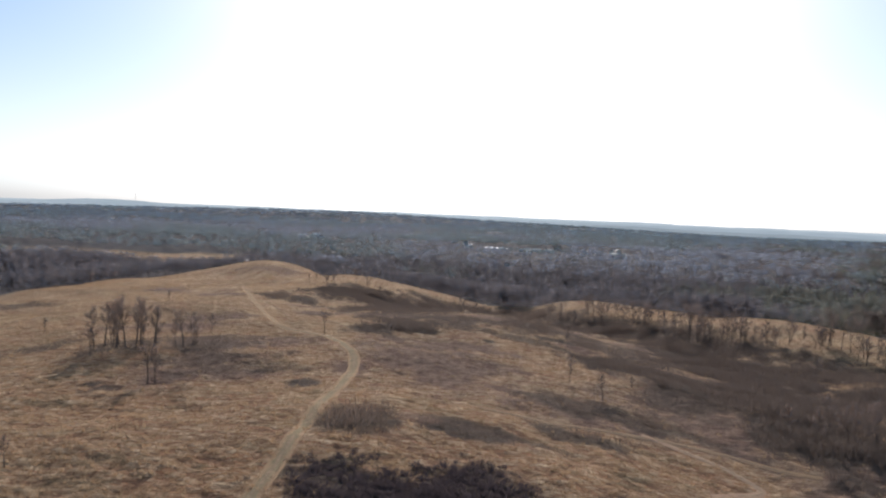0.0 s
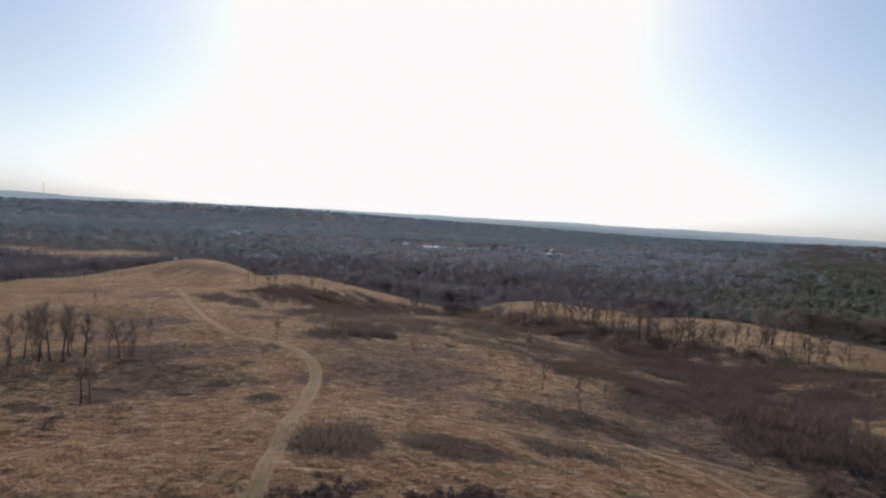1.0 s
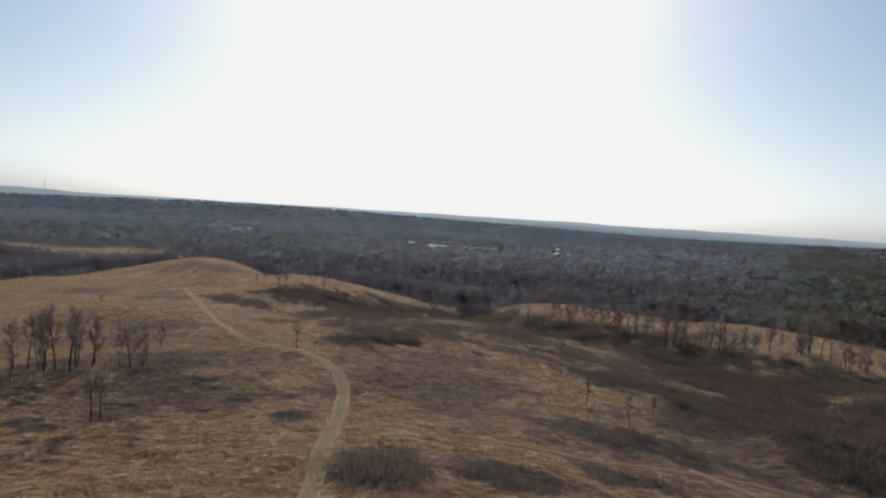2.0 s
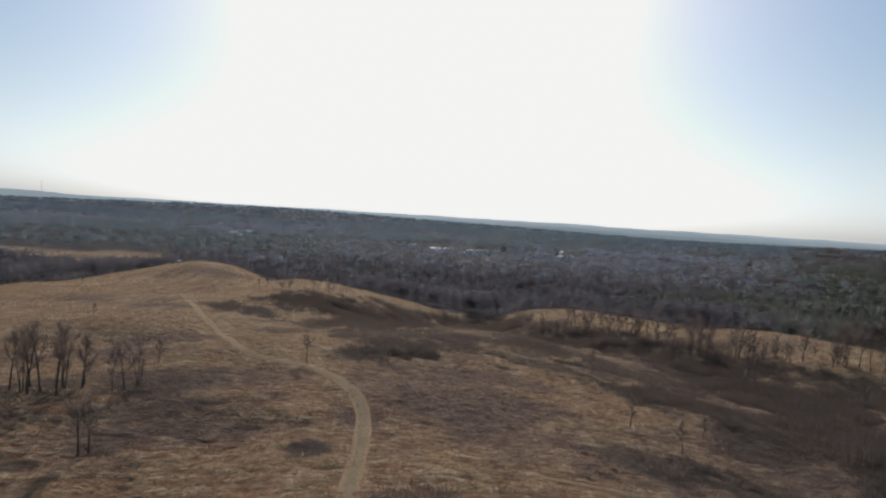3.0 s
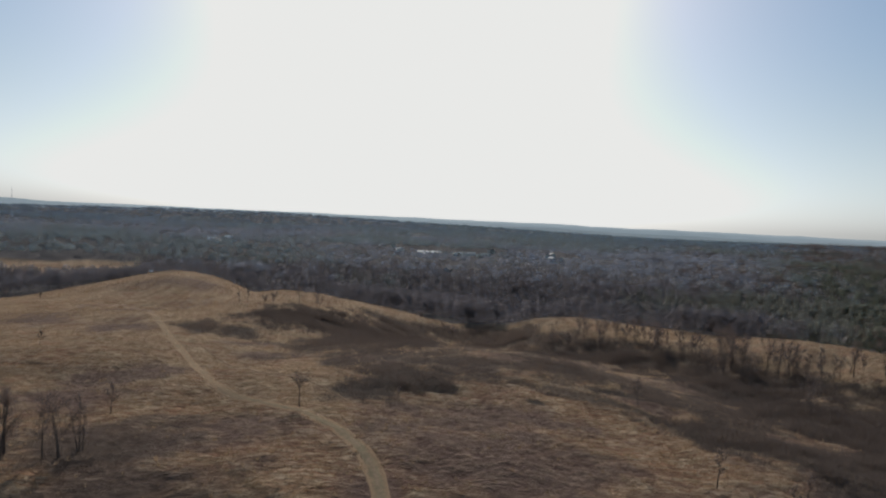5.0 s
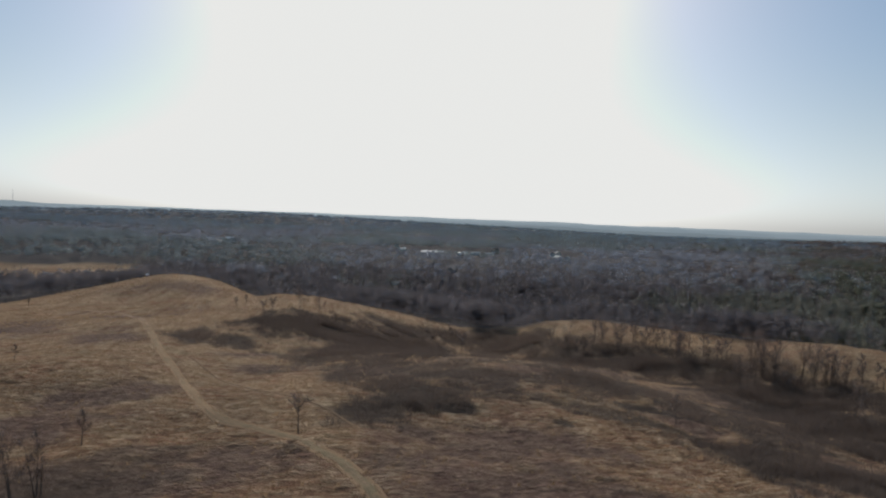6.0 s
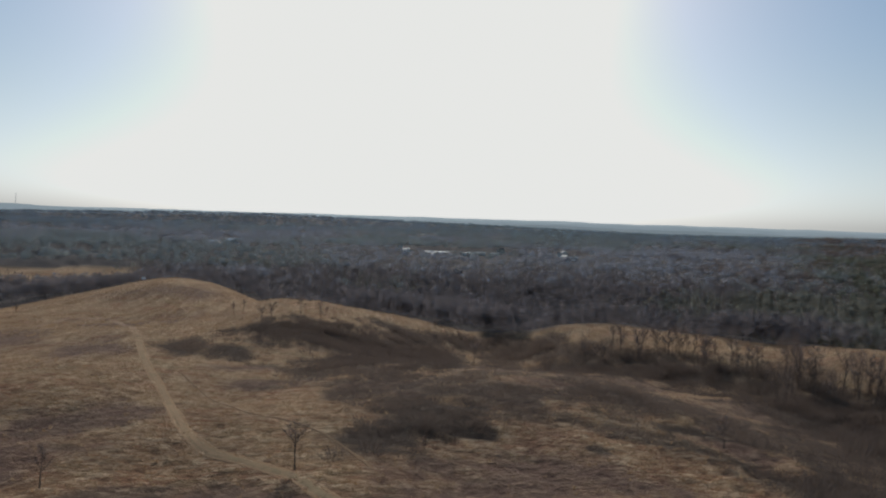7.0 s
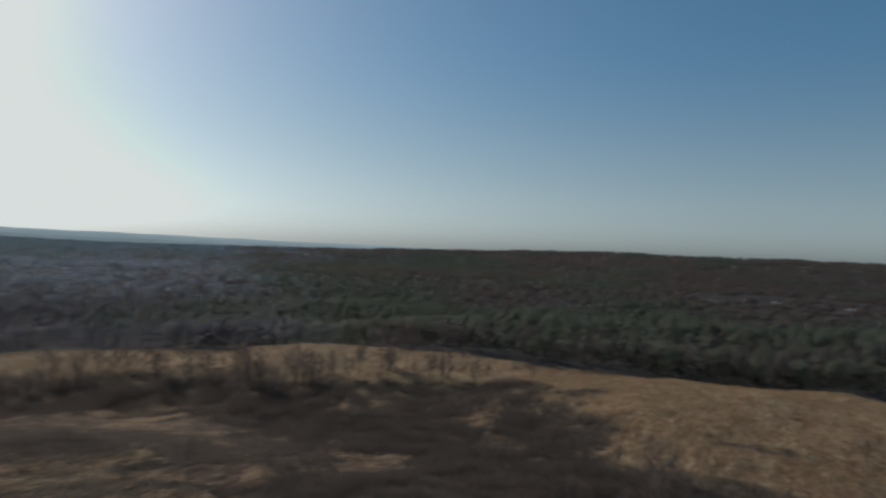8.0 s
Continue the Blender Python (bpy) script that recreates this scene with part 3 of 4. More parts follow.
def soup_mesh(name, tris, normals=None):
    """A mesh of loose triangles from an array (n, 3, 3)."""
    n = len(tris)
    me = bpy.data.meshes.new(name)
    me.vertices.add(3 * n)
    me.vertices.foreach_set("co", tris.astype(np.float32).ravel())
    me.loops.add(3 * n)
    me.loops.foreach_set("vertex_index", np.arange(3 * n, dtype=np.int32))
    me.polygons.add(n)
    me.polygons.foreach_set("loop_start", np.arange(n, dtype=np.int32) * 3)
    me.update()
    if normals is not None:
        me.polygons.foreach_set("use_smooth", np.ones(n, bool))
        me.normals_split_custom_set(normals.reshape(-1, 3).astype(np.float32))
    return me


def part(name, mesh, material, parent=None, label=""):
    """Links a mesh, or a bmesh, as one object under a thing."""
    if isinstance(mesh, bmesh.types.BMesh):
        bm, mesh = mesh, bpy.data.meshes.new(name)
        bm.to_mesh(mesh)
        bm.free()
    if not mesh.materials:
        mesh.materials.append(material)
    ob = new(name, mesh)
    ob.parent = parent
    return tagged(ob, label)


def thing(name, x, y, z, label, category, group="", kind="", turn=0.0):
    ob = new(name)
    ob.empty_display_size = 0.5
    ob.matrix_basis = pose(x, y, z, 0, 0, turn)
    return tagged(ob, label, category, group, kind)


# ---- ground ----
gx = axis(-84, 88, 0.62, -5300, 5300)
gy = axis(68, 196, 0.5, -5300, 5300)
GX, GY = np.meshgrid(gx, gy)
GZ = height(GX, GY)
near_mask = (np.abs(GX) < 420) & (GY > -60) & (GY < 640)
lane = np.full(GX.shape, 50.0)
lane[near_mask] = off_track(GX[near_mask], GY[near_mask])
wood = woodland(GX, GY, CLEARINGS[:2])
brush = np.zeros(GX.shape)
brush[near_mask] = brushiness(GX[near_mask], GY[near_mask])
heath = heathiness(GX, GY)
# the near slopes carry redder grass than the far crests
russet = np.clip((200 - GY) / 60, 0, 1) * np.clip((110 - GX) / 50, 0, 1)
russet = np.clip(russet * 1.2 + 1.6 * (value_noise(GX, GY, 34, 5) - 0.5) * (GY < 260) * (GX < 110), 0, 1)
GZ = GZ + relief(GX, GY) * np.clip((lane - 1.3) / 1.4, 0, 1) * (1 - wood)
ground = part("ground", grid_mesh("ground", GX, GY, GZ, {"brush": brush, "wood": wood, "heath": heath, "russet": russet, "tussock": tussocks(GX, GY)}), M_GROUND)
tagged(ground, "rolling hills of dry tan winter grass", "ground", kind="structure")


def land(x, y):
    """Just under the top of the ground."""
    return surface(x, y) - 0.08


def ribbon(name, plan, half, raise_by, label, material, fade_by=8.0):
    line = curve_points(plan, 0.8)
    along = np.gradient(line, axis=0)
    along /= np.linalg.norm(along, axis=1)[:, None]
    across = np.stack([along[:, 1], -along[:, 0]], -1)
    s = np.linspace(-1, 1, 13)
    width = half * (1 + 0.35 * (value_noise(line[:, 0], line[:, 1], 6.0, 2) - 0.5)) * np.interp(line[:, 1], [150, 190], [1.0, 0.78])
    X = line[:, 0, None] + across[:, 0, None] * s * width[:, None]
    Y = line[:, 1, None] + across[:, 1, None] * s * width[:, None]
    rut = -0.06 * np.exp(-((np.abs(s) - 0.5) / 0.16) ** 2)
    edge = np.where(np.abs(s) > 0.95, -0.2, 0.0)
    Z = height(X, Y) + raise_by + rut + edge + 0.04 * (value_noise(X, Y, 0.9, 3) - 0.5)
    gone = np.concatenate([[0], np.cumsum(np.hypot(*np.diff(line, axis=0).T))])
    fade = np.clip(1 - np.minimum(gone, gone[-1] - gone) / fade_by, 0, 1)
    me = grid_mesh(name, X, Y, Z, {"side": np.broadcast_to(s, X.shape), "worn": np.clip((182 - Y) / 34, 0.12, 1), "fade": np.broadcast_to(fade[:, None], X.shape)})
    return tagged(part(name, me, material), label, "dirt track", kind="structure")


ribbon("dirt_track", TRACK, 1.5, 0.06, "pale worn dirt track winding over the grassy hill", M_TRACK, 14.0)

# ---- plants: clumps of blades and stems ----


def blades(r, count, tall, wide, thick, lean=0.35, low=0.0):
    """Thin upright triangles round the origin: an array (count, 3, 3)."""
    a, d = r.uniform(0, 2 * np.pi, count), np.sqrt(r.random(count)) * wide
    foot = np.stack([np.cos(a) * d * 0.55, np.sin(a) * d * 0.55, np.full(count, low)], -1)
    h = tall * r.uniform(0.45, 1.0, count)
    tip = np.stack([np.cos(a) * d, np.sin(a) * d, h], -1) + np.stack([r.normal(0, lean, count), r.normal(0, lean, count), np.zeros(count)], -1) * tall * 0.5
    b = r.uniform(0, 2 * np.pi, count)
    side = np.stack([np.cos(b), np.sin(b), np.zeros(count)], -1) * thick / 2
    return np.stack([foot - side, foot + side, tip], 1)


def scattered(templates, x, y, z, size, r):
    """Copies of the triangle clumps at the places given, turned and scaled, in one array."""
    out, pick = [], r.integers(0, len(templates), len(x))
    for k, clump in enumerate(templates):
        m = pick == k
        n = int(m.sum())
        if not n:
            continue
        a = r.uniform(0, 2 * np.pi, n)
        c, s = np.cos(a)[:, None, None], np.sin(a)[:, None, None]
        q = clump[None] * size[m][:, None, None, None]
        px = q[..., 0] * c - q[..., 1] * s + x[m][:, None, None]
        py = q[..., 0] * s + q[..., 1] * c + y[m][:, None, None]
        pz = q[..., 2] + z[m][:, None, None]
        out.append(np.stack([px, py, pz], -1).reshape(-1, 3, 3))
    return np.concatenate(out)


BUSHES = [blades(rng, 16, 1.0, 1.15, 0.06, 0.45, -0.15) for _ in range(8)]


DENSE = [blades(rng, 18, 1.0, 0.8, 0.16, 0.4, -0.15) for _ in range(5)]


def thicket(patch, material, label, seed, clumps=BUSHES, uneven=1.1):
    a, b, rx, ry, turn, dense, tall = patch
    r = np.random.default_rng(seed)
    reach = max(rx, ry) * 1.35
    n = 12 + int(4 * reach * reach * dense * 0.62)
    x, y = a + r.uniform(-reach, reach, n), b + r.uniform(-reach, reach, n)
    keep = (inside(x, y, a, b, rx, ry, turn) > r.random(n) * 0.75 - 0.18) & (openness(x, y) < 0.4) & (off_track(x, y) > 2.0)
    x, y = x[keep], y[keep]
    size = tall * r.uniform(0.5, 1.2, len(x)) * (1 - 0.5 * uneven + uneven * value_noise(x, y, 4, 2))
    me = soup_mesh("brush_thicket", scattered(clumps, x, y, land(x, y), size, r))
    return tagged(part("brush_thicket", me, material), label, "brush", "thickets on the hills", "stuff")


k = 100
for patches, material, label in ((BRUSH_NEAR, M_BRUSH, "low tangle of leafless brown brambles in the grass"), (BRUSH_MID, M_BRUSH, "patch of leafless brown shrubs on the hilltop"),
                                 (BRUSH_WIDE + BRUSH_LEE + BRUSH_EAST + BRUSH_BROW, M_BRUSH, "wide thicket of leafless scrub in the hollow"),
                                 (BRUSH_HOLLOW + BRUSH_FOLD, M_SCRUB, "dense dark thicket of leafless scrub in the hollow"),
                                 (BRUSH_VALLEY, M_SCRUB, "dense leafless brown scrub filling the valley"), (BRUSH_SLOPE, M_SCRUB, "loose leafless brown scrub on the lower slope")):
    for p in patches:
        k += 1
        thicket(p, material, label, k)
for k, p in enumerate(BRAMBLES):
    thicket(p, M_DARK, "dense almost black bramble thicket beside the track", 98 + k, DENSE, 0.4)

# grass tufts
TUFTS = [blades(rng, 5, 0.6, 0.3, 0.10, 0.6, -0.05) for _ in range(8)]
r = np.random.default_rng(5)
n = 105000
gyy = 62 + 260 * r.random(n) ** 1.35
gxx = -20 + (r.random(n) - 0.42) * 2 * (70 + 0.62 * gyy)
keep = (off_track(gxx, gyy) > 1.35) & (woodland(gxx, gyy) < 0.3) & (brushiness(gxx, gyy) < r.random(n)) & (tussocks(gxx, gyy) > r.random(n) * 0.8) & (heathiness(gxx, gyy) < r.uniform(0.0, 1.1, n))
gxx, gyy = gxx[keep], gyy[keep]
tuft = soup_mesh("dry_grass", scattered(TUFTS, gxx, gyy, land(gxx, gyy) + 0.05, r.uniform(0.6, 1.25, len(gxx)), r))
tagged(part("dry_grass", tuft, M_GRASS), "wind-bent tufts of dry straw-coloured grass", "grass", kind="stuff")

n = 30000
gyy, gxx = r.uniform(285, 500, n), r.uniform(-215, 190, n)
keep = (woodland(gxx, gyy) < 0.3) & (off_track(gxx, gyy) > 2.0) & (brushiness(gxx, gyy) < 0.3)
gxx, gyy = gxx[keep], gyy[keep]
tuft = soup_mesh("crest_grass", scattered(TUFTS, gxx, gyy, land(gxx, gyy) + 0.05, r.uniform(0.8, 1.7, len(gxx)), r))
tagged(part("crest_grass", tuft, M_GRASS), "dry straw-coloured grass on the far hill crests", "grass", kind="stuff")

n = 15000
gyy, gxx = r.uniform(62, 175, n), r.uniform(104, 195, n)
keep = (woodland(gxx, gyy) < 0.3) & (brushiness(gxx, gyy) < 0.3)
gxx, gyy = gxx[keep], gyy[keep]
tuft = soup_mesh("hill_grass", scattered(TUFTS, gxx, gyy, land(gxx, gyy) + 0.05, r.uniform(0.8, 1.5, len(gxx)), r))
tagged(part("hill_grass", tuft, M_GRASS), "pale dry grass over the eastern hill", "grass", kind="stuff")

# ---- woods ----


def core(r, radius, middle, half, count=26):
    """The inner mass of a crown: small sprays of twigs scattered through a rounded body."""
    way = r.normal(0, 1, (count, 3))
    way /= np.linalg.norm(way, axis=1)[:, None]
    at = way * (r.random((count, 1)) ** 0.45) * (radius, radius, half) + (0, 0, middle)
    one = r.normal(0, 1, (count, 3))
    one /= np.linalg.norm(one, axis=1)[:, None]
    two = np.cross(one, r.normal(0, 1, (count, 3)))
    two /= np.linalg.norm(two, axis=1)[:, None]
    size = 0.5 * (radius + half) * r.uniform(0.24, 0.46, (count, 1))
    return np.stack([at + one * size, at - 0.5 * one * size + 0.87 * two * size, at - 0.5 * one * size - 0.87 * two * size], 1)


def bare_crown(r, blades_n, tall, middle, half):
    """A leafless forest tree: a trunk, a rounded veil of twigs and short sprays standing out of it."""
    a, up = r.uniform(0, 2 * np.pi, blades_n), r.uniform(-0.35, 1, blades_n)
    ring = np.sqrt(1 - up ** 2) * 0.27 * r.uniform(0.7, 1.1, blades_n)
    at = np.stack([np.cos(a) * ring, np.sin(a) * ring, middle + half * up], -1)
    way = at - np.array([0, 0, middle - 0.28]) + r.normal(0, 0.2, (blades_n, 3))
    way /= np.linalg.norm(way, axis=1)[:, None]
    side = np.cross(way, r.normal(0, 1, (blades_n, 3)))
    side /= np.linalg.norm(side, axis=1)[:, None]
    size = r.uniform(0.03, 0.07, blades_n)[:, None]
    crown = np.stack([at - way * size, at + way * size, at + side * 0.03], 1)
    crown = np.concatenate([crown, core(r, 0.28, middle, half)])
    if blades_n < 16:
        return crown * tall
    trunk = np.array([[[-0.010, 0, -0.05], [0.010, 0, -0.05], [0, 0, 0.7]], [[0, -0.010, -0.05], [0, 0.010, -0.05], [0, 0, 0.7]]])
    return np.concatenate([crown, trunk]) * tall


def pine_crown(r, blades_n, tall, middle, half):
    """An evergreen: short drooping sprays in a rounded crown."""
    up, a = r.uniform(-1, 1, blades_n), r.uniform(0, 2 * np.pi, blades_n)
    d = np.sqrt(1.02 - up ** 2) * 0.27 * r.uniform(0.6, 1.15, blades_n)
    foot = np.stack([0 * a, 0 * a, middle + half * up + 0.07], -1)
    tip = np.stack([np.cos(a) * d, np.sin(a) * d, middle + half * up - 0.02], -1)
    side = np.stack([-np.sin(a), np.cos(a), 0 * a], -1) * (0.05 + 0.3 * d)[:, None]
    return np.concatenate([np.stack([foot, tip - side, tip + side], 1), core(r, 0.26, middle, half)]) * tall


BARE_NEAR = [bare_crown(rng, 18, 1.0, 0.56, 0.38) for _ in range(8)]
PINE_NEAR = [pine_crown(rng, 14, 1.0, 0.53, 0.40) for _ in range(5)]
BARE_MID = [bare_crown(rng, 8, 1.0, 0.74, 0.20) * (1.5, 1.5, 1.0) for _ in range(8)]
PINE_MID = [pine_crown(rng, 5, 1.0, 0.72, 0.22) * (1.25, 1.25, 1.0) for _ in range(5)]
BARE_FAR = [bare_crown(rng, 8, 1.0, 0.52, 0.40) * (1.5, 1.5, 1.0) for _ in range(8)]
PINE_FAR = [pine_crown(rng, 5, 1.0, 0.52, 0.40) * (1.25, 1.25, 1.0) for _ in range(5)]


def woods(name, seed, count, near, far, az_from, az_to, tall, bare, pine, mat_bare, mat_pine, label, cut=0.60, thin_low=0.0, thin_high=0.0):
    r = np.random.default_rng(seed)
    lap = 0.16 * near if near > 200 else 0.0
    lo, hi = near - lap, far * 1.14 if far < 1800 else far
    rad = np.sqrt(lo ** 2 + (hi ** 2 - lo ** 2) * r.random(int(count * (hi ** 2 - lo ** 2) / (far ** 2 - near ** 2))))
    count = len(rad)
    deg = r.uniform(az_from, az_to, count)
    az = np.radians(deg)
    x, y = np.sin(az) * rad, 100 + np.cos(az) * rad
    # towards a neighbouring wood the trees thin out over some degrees
    share = np.clip((deg - az_from) / max(thin_low, 1e-3), 0, 1) * np.clip((az_to - deg) / max(thin_high, 1e-3), 0, 1)
    share = np.clip((share - 0.5) * 1.5 + 0.5 + 1.2 * (value_noise(x, y, 90, 2) - 0.5) * (share < 1) * (share > 0), 0, 1)
    share = share * np.clip((rad - lo) / max(2 * lap, 1e-3), 0, 1) * np.clip((hi - rad) / (hi - far) / 2 if hi > far else 1.0, 0, 1)
    keep = (woodland(x, y) > 0.5) & (r.random(count) <= share)
    x, y = x[keep], y[keep]
    green = value_noise(x, y, 120, 4) * 0.6 + value_noise(x, y, 420, 7) * 0.4 + 0.19 * np.clip((x - 60) / 260, 0, 1) - 0.17 * np.clip((120 - x) / 60, 0, 1) * (rad[keep] < 560) > cut + r.normal(0, 0.06, len(x))
    size = tall * r.uniform(0.84, 1.08, len(x)) * (0.84 + 0.32 * value_noise(x, y, 60, 6))
    for what, m, clumps, mat in (("bare_" + name, ~green, bare, mat_bare), ("pine_" + name, green, pine, mat_pine)):
        z, seed_now = height(x[m], y[m]) - 0.3, int(r.integers(1 << 30))
        tris = scattered(clumps, x[m], y[m], z, size[m], np.random.default_rng(seed_now))
        # crowns shade as soft masses: normals point out from the middle of each crown, squeezed level and across the
        # sun to catch less of it
        core = scattered([0 * c + (0, 0, 0.55) for c in clumps], x[m], y[m], z, size[m], np.random.default_rng(seed_now))
        out = tris - core
        out /= np.linalg.norm(out, axis=2)[..., None] + 1e-6
        out = out * (1, 0.3, 0.3)
        out /= np.linalg.norm(out, axis=2)[..., None] + 1e-6
        tagged(part(what, soup_mesh(what, tris, out), mat), ("dark evergreen trees among " if "pine" in what else "leafless grey-brown trees of ") + label, "woods", kind="stuff")


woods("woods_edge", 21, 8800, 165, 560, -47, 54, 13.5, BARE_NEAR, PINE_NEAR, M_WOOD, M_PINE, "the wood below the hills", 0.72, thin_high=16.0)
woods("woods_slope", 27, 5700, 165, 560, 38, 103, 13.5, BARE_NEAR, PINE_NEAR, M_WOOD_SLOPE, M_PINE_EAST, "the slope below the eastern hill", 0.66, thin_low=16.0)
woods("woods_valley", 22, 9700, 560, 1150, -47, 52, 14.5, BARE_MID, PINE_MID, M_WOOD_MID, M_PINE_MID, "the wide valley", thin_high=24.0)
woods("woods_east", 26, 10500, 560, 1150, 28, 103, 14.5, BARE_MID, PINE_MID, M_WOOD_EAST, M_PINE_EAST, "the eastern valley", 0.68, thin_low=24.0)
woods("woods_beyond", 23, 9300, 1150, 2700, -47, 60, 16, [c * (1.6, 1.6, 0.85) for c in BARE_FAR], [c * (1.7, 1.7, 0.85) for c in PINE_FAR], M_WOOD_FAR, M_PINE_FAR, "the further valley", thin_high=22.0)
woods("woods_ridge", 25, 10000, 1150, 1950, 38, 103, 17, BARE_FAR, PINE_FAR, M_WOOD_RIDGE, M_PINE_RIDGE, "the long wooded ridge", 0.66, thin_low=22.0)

# ---- bare trees on the hills ----


def tube(bm, path, radii, sides):
    """A tapered tube along a path."""
    rings = []
    for k, (p, rad) in enumerate(zip(path, radii)):
        ahead = (Vector(path[min(k + 1, len(path) - 1)]) - Vector(path[max(k - 1, 0)])).normalized()
        one = ahead.orthogonal().normalized()
        two = ahead.cross(one)
        rings.append([bm.verts.new(Vector(p) + rad * (math.cos(2 * math.pi * i / sides) * one + math.sin(2 * math.pi * i / sides) * two)) for i in range(sides)])
    for low, high in zip(rings, rings[1:]):
        for i in range(sides):
            bm.faces.new((low[i], low[(i + 1) % sides], high[(i + 1) % sides], high[i]))
    bm.faces.new(rings[-1])
    bm.faces.new(rings[0][::-1])


def bent(start, way, length, steps, r, curl, rise):
    """A wavering path from start along way."""
    p, d, out = Vector(start), Vector(way).normalized(), [Vector(start)]
    for _ in range(steps):
        d = (d + Vector((r.normal(0, curl), r.normal(0, curl), r.normal(0, curl * 0.5) + rise))).normalized()
        p = p + d * (length / steps)
        out.append(p.copy())
    return out


def bare_tree(seed, tall, limbs, spread, first, stems=1, lean=0.05):
    """A leafless tree at the origin: trunk, limbs with their branches, and a crown of twigs."""
    r = np.random.default_rng(seed)
    tree = thing("bare_tree", 0, 0, 0, "leafless grey-brown tree standing in dry grass", "tree", "bare trees on the hills")
    twigs, tips = [], []
    for s in range(stems):
        a = r.uniform(0, 2 * math.pi)
        trunk = bent((0.25 * s * math.cos(a), 0.25 * s * math.sin(a), -0.25), (lean * math.cos(a) * (1 + s), lean * math.sin(a) * (1 + s), 1), tall * (0.88 - 0.10 * s), 8, r, 0.028, 0.03)
        base = (0.0105 if stems > 1 else 0.0205 if spread == 0.46 else 0.0175 if tall < 7 else 0.0125) * tall
        bm = bmesh.new()
        tube(bm, trunk, [base * (1.35 if k == 0 else 1.0) * (1 - 0.1 * k) for k in range(9)], 7)
        part("trunk", bm, M_BARK, tree)
        count = limbs if s == 0 else limbs // 2
        for k in range(count):
            f = first + (0.95 - first) * k / max(1, count - 1)
            i = min(7, int(f * 8))
            root = trunk[i].lerp(trunk[i + 1], f * 8 - i)
            b = k * 2.4 + r.normal(0, 0.4)
            way = Vector((math.cos(b), math.sin(b), r.uniform(0.75, 1.5)))
            length = tall * spread * (1.1 - 0.55 * f) * r.uniform(0.75, 1.2)
            limb = bent(root, way, length, 5, r, 0.12, 0.06)
            thick = base * (0.5 - 0.26 * f if tall < 7 else 0.36 - 0.2 * f)
            bm = bmesh.new()
            tube(bm, limb, [thick * (1 - 0.16 * j) for j in range(6)], 4)
            tips.append(limb[-1])
            for j in range(1, 6):
                for _ in range(2):
                    c = r.uniform(0, 2 * math.pi)
                    side = (limb[j] - limb[j - 1]).normalized() + Vector((math.cos(c), math.sin(c), r.uniform(-0.1, 0.9))) * 0.9
                    branch = bent(limb[j], side, length * r.uniform(0.3, 0.55), 2, r, 0.25, 0.06)
                    tube(bm, branch, [max(0.008, thick * 0.4 * (1 - 0.3 * q)) for q in range(3)], 3)
                    twigs += branch[1:]
            part("limb", bm, M_BARK, tree)
    at = np.array([tuple(v) for v in twigs])
    n = 10 * len(at)
    pick = at[r.integers(0, len(at), n)]
    out = pick - np.array([0, 0, 0.55 * tall])
    out /= np.linalg.norm(out, axis=1)[:, None] + 1e-6
    way = out + r.normal(0, 0.6, (n, 3)) + np.array([0, 0, 0.25])
    way /= np.linalg.norm(way, axis=1)[:, None]
    tip = pick + way * (0.11 * tall + 0.35) * r.uniform(0.5, 1.3, n)[:, None]
    cross = np.cross(way, r.normal(0, 1, (n, 3)))
    cross /= np.linalg.norm(cross, axis=1)[:, None] + 1e-6
    crown = np.stack([pick - cross * 0.014, pick + cross * 0.014, tip], 1)
    part("crown", soup_mesh("crown", crown), M_TWIG, tree, "haze of fine bare twigs")
    return tree


# one of each kind, then copies: seed, height, limbs, spread, first limb, stems
KINDS = [bare_tree(31, 6.0, 5, 0.30, 0.5), bare_tree(32, 6.0, 7, 0.46, 0.55, 1, 0.10), bare_tree(33, 9.0, 8, 0.40, 0.4, 2), bare_tree(34, 12.0, 8, 0.42, 0.45, 1),
         bare_tree(35, 14.0, 9, 0.50, 0.4, 1), bare_tree(36, 11.0, 6, 0.19, 0.35, 3, 0.04)]
KIND_TALL = [6.0, 6.0, 9.0, 12.0, 14.0, 11.0]
used = [False] * len(KINDS)


def plant(kind, x, y, tall, turn=0.0, tilt=0.0, label=""):
    m = pose(x, y, float(height(x, y)) - 0.1, 0, tilt, turn)
    ob = KINDS[kind]
    if used[kind]:
        ob = copy_thing(ob, m)
    else:
        used[kind] = True
        ob.matrix_basis = m
    s = tall / KIND_TALL[kind]
    ob.scale = (s, s, s)
    return tagged(ob, label)


# kind, x, y, height
LONE_TREES = [
    (1, -58.4, 117, 8), (0, -57.2, 117.5, 7), (1, -32.5, 165.5, 6.2), (0, 30.8, 135.8, 6), (0, 36, 126, 5.6), (0, 44.7, 134.4, 4.2), (0, -63.8, 163.5, 5.6),
    (0, -112.8, 166.7, 4.2), (0, -56.4, 75.5, 4.5), (0, -79.2, 132.4, 6.5), (0, 39, 177, 6), (0, -14, 170.9, 3.2), (1, 9.4, 251.4, 7), (0, -99.6, 214.3, 4),
    (0, 85.1, 126.8, 5.5), (0, 92.5, 122.5, 5.5), (1, 188, 160, 6.5), (1, 148.6, 164, 7.5),
]
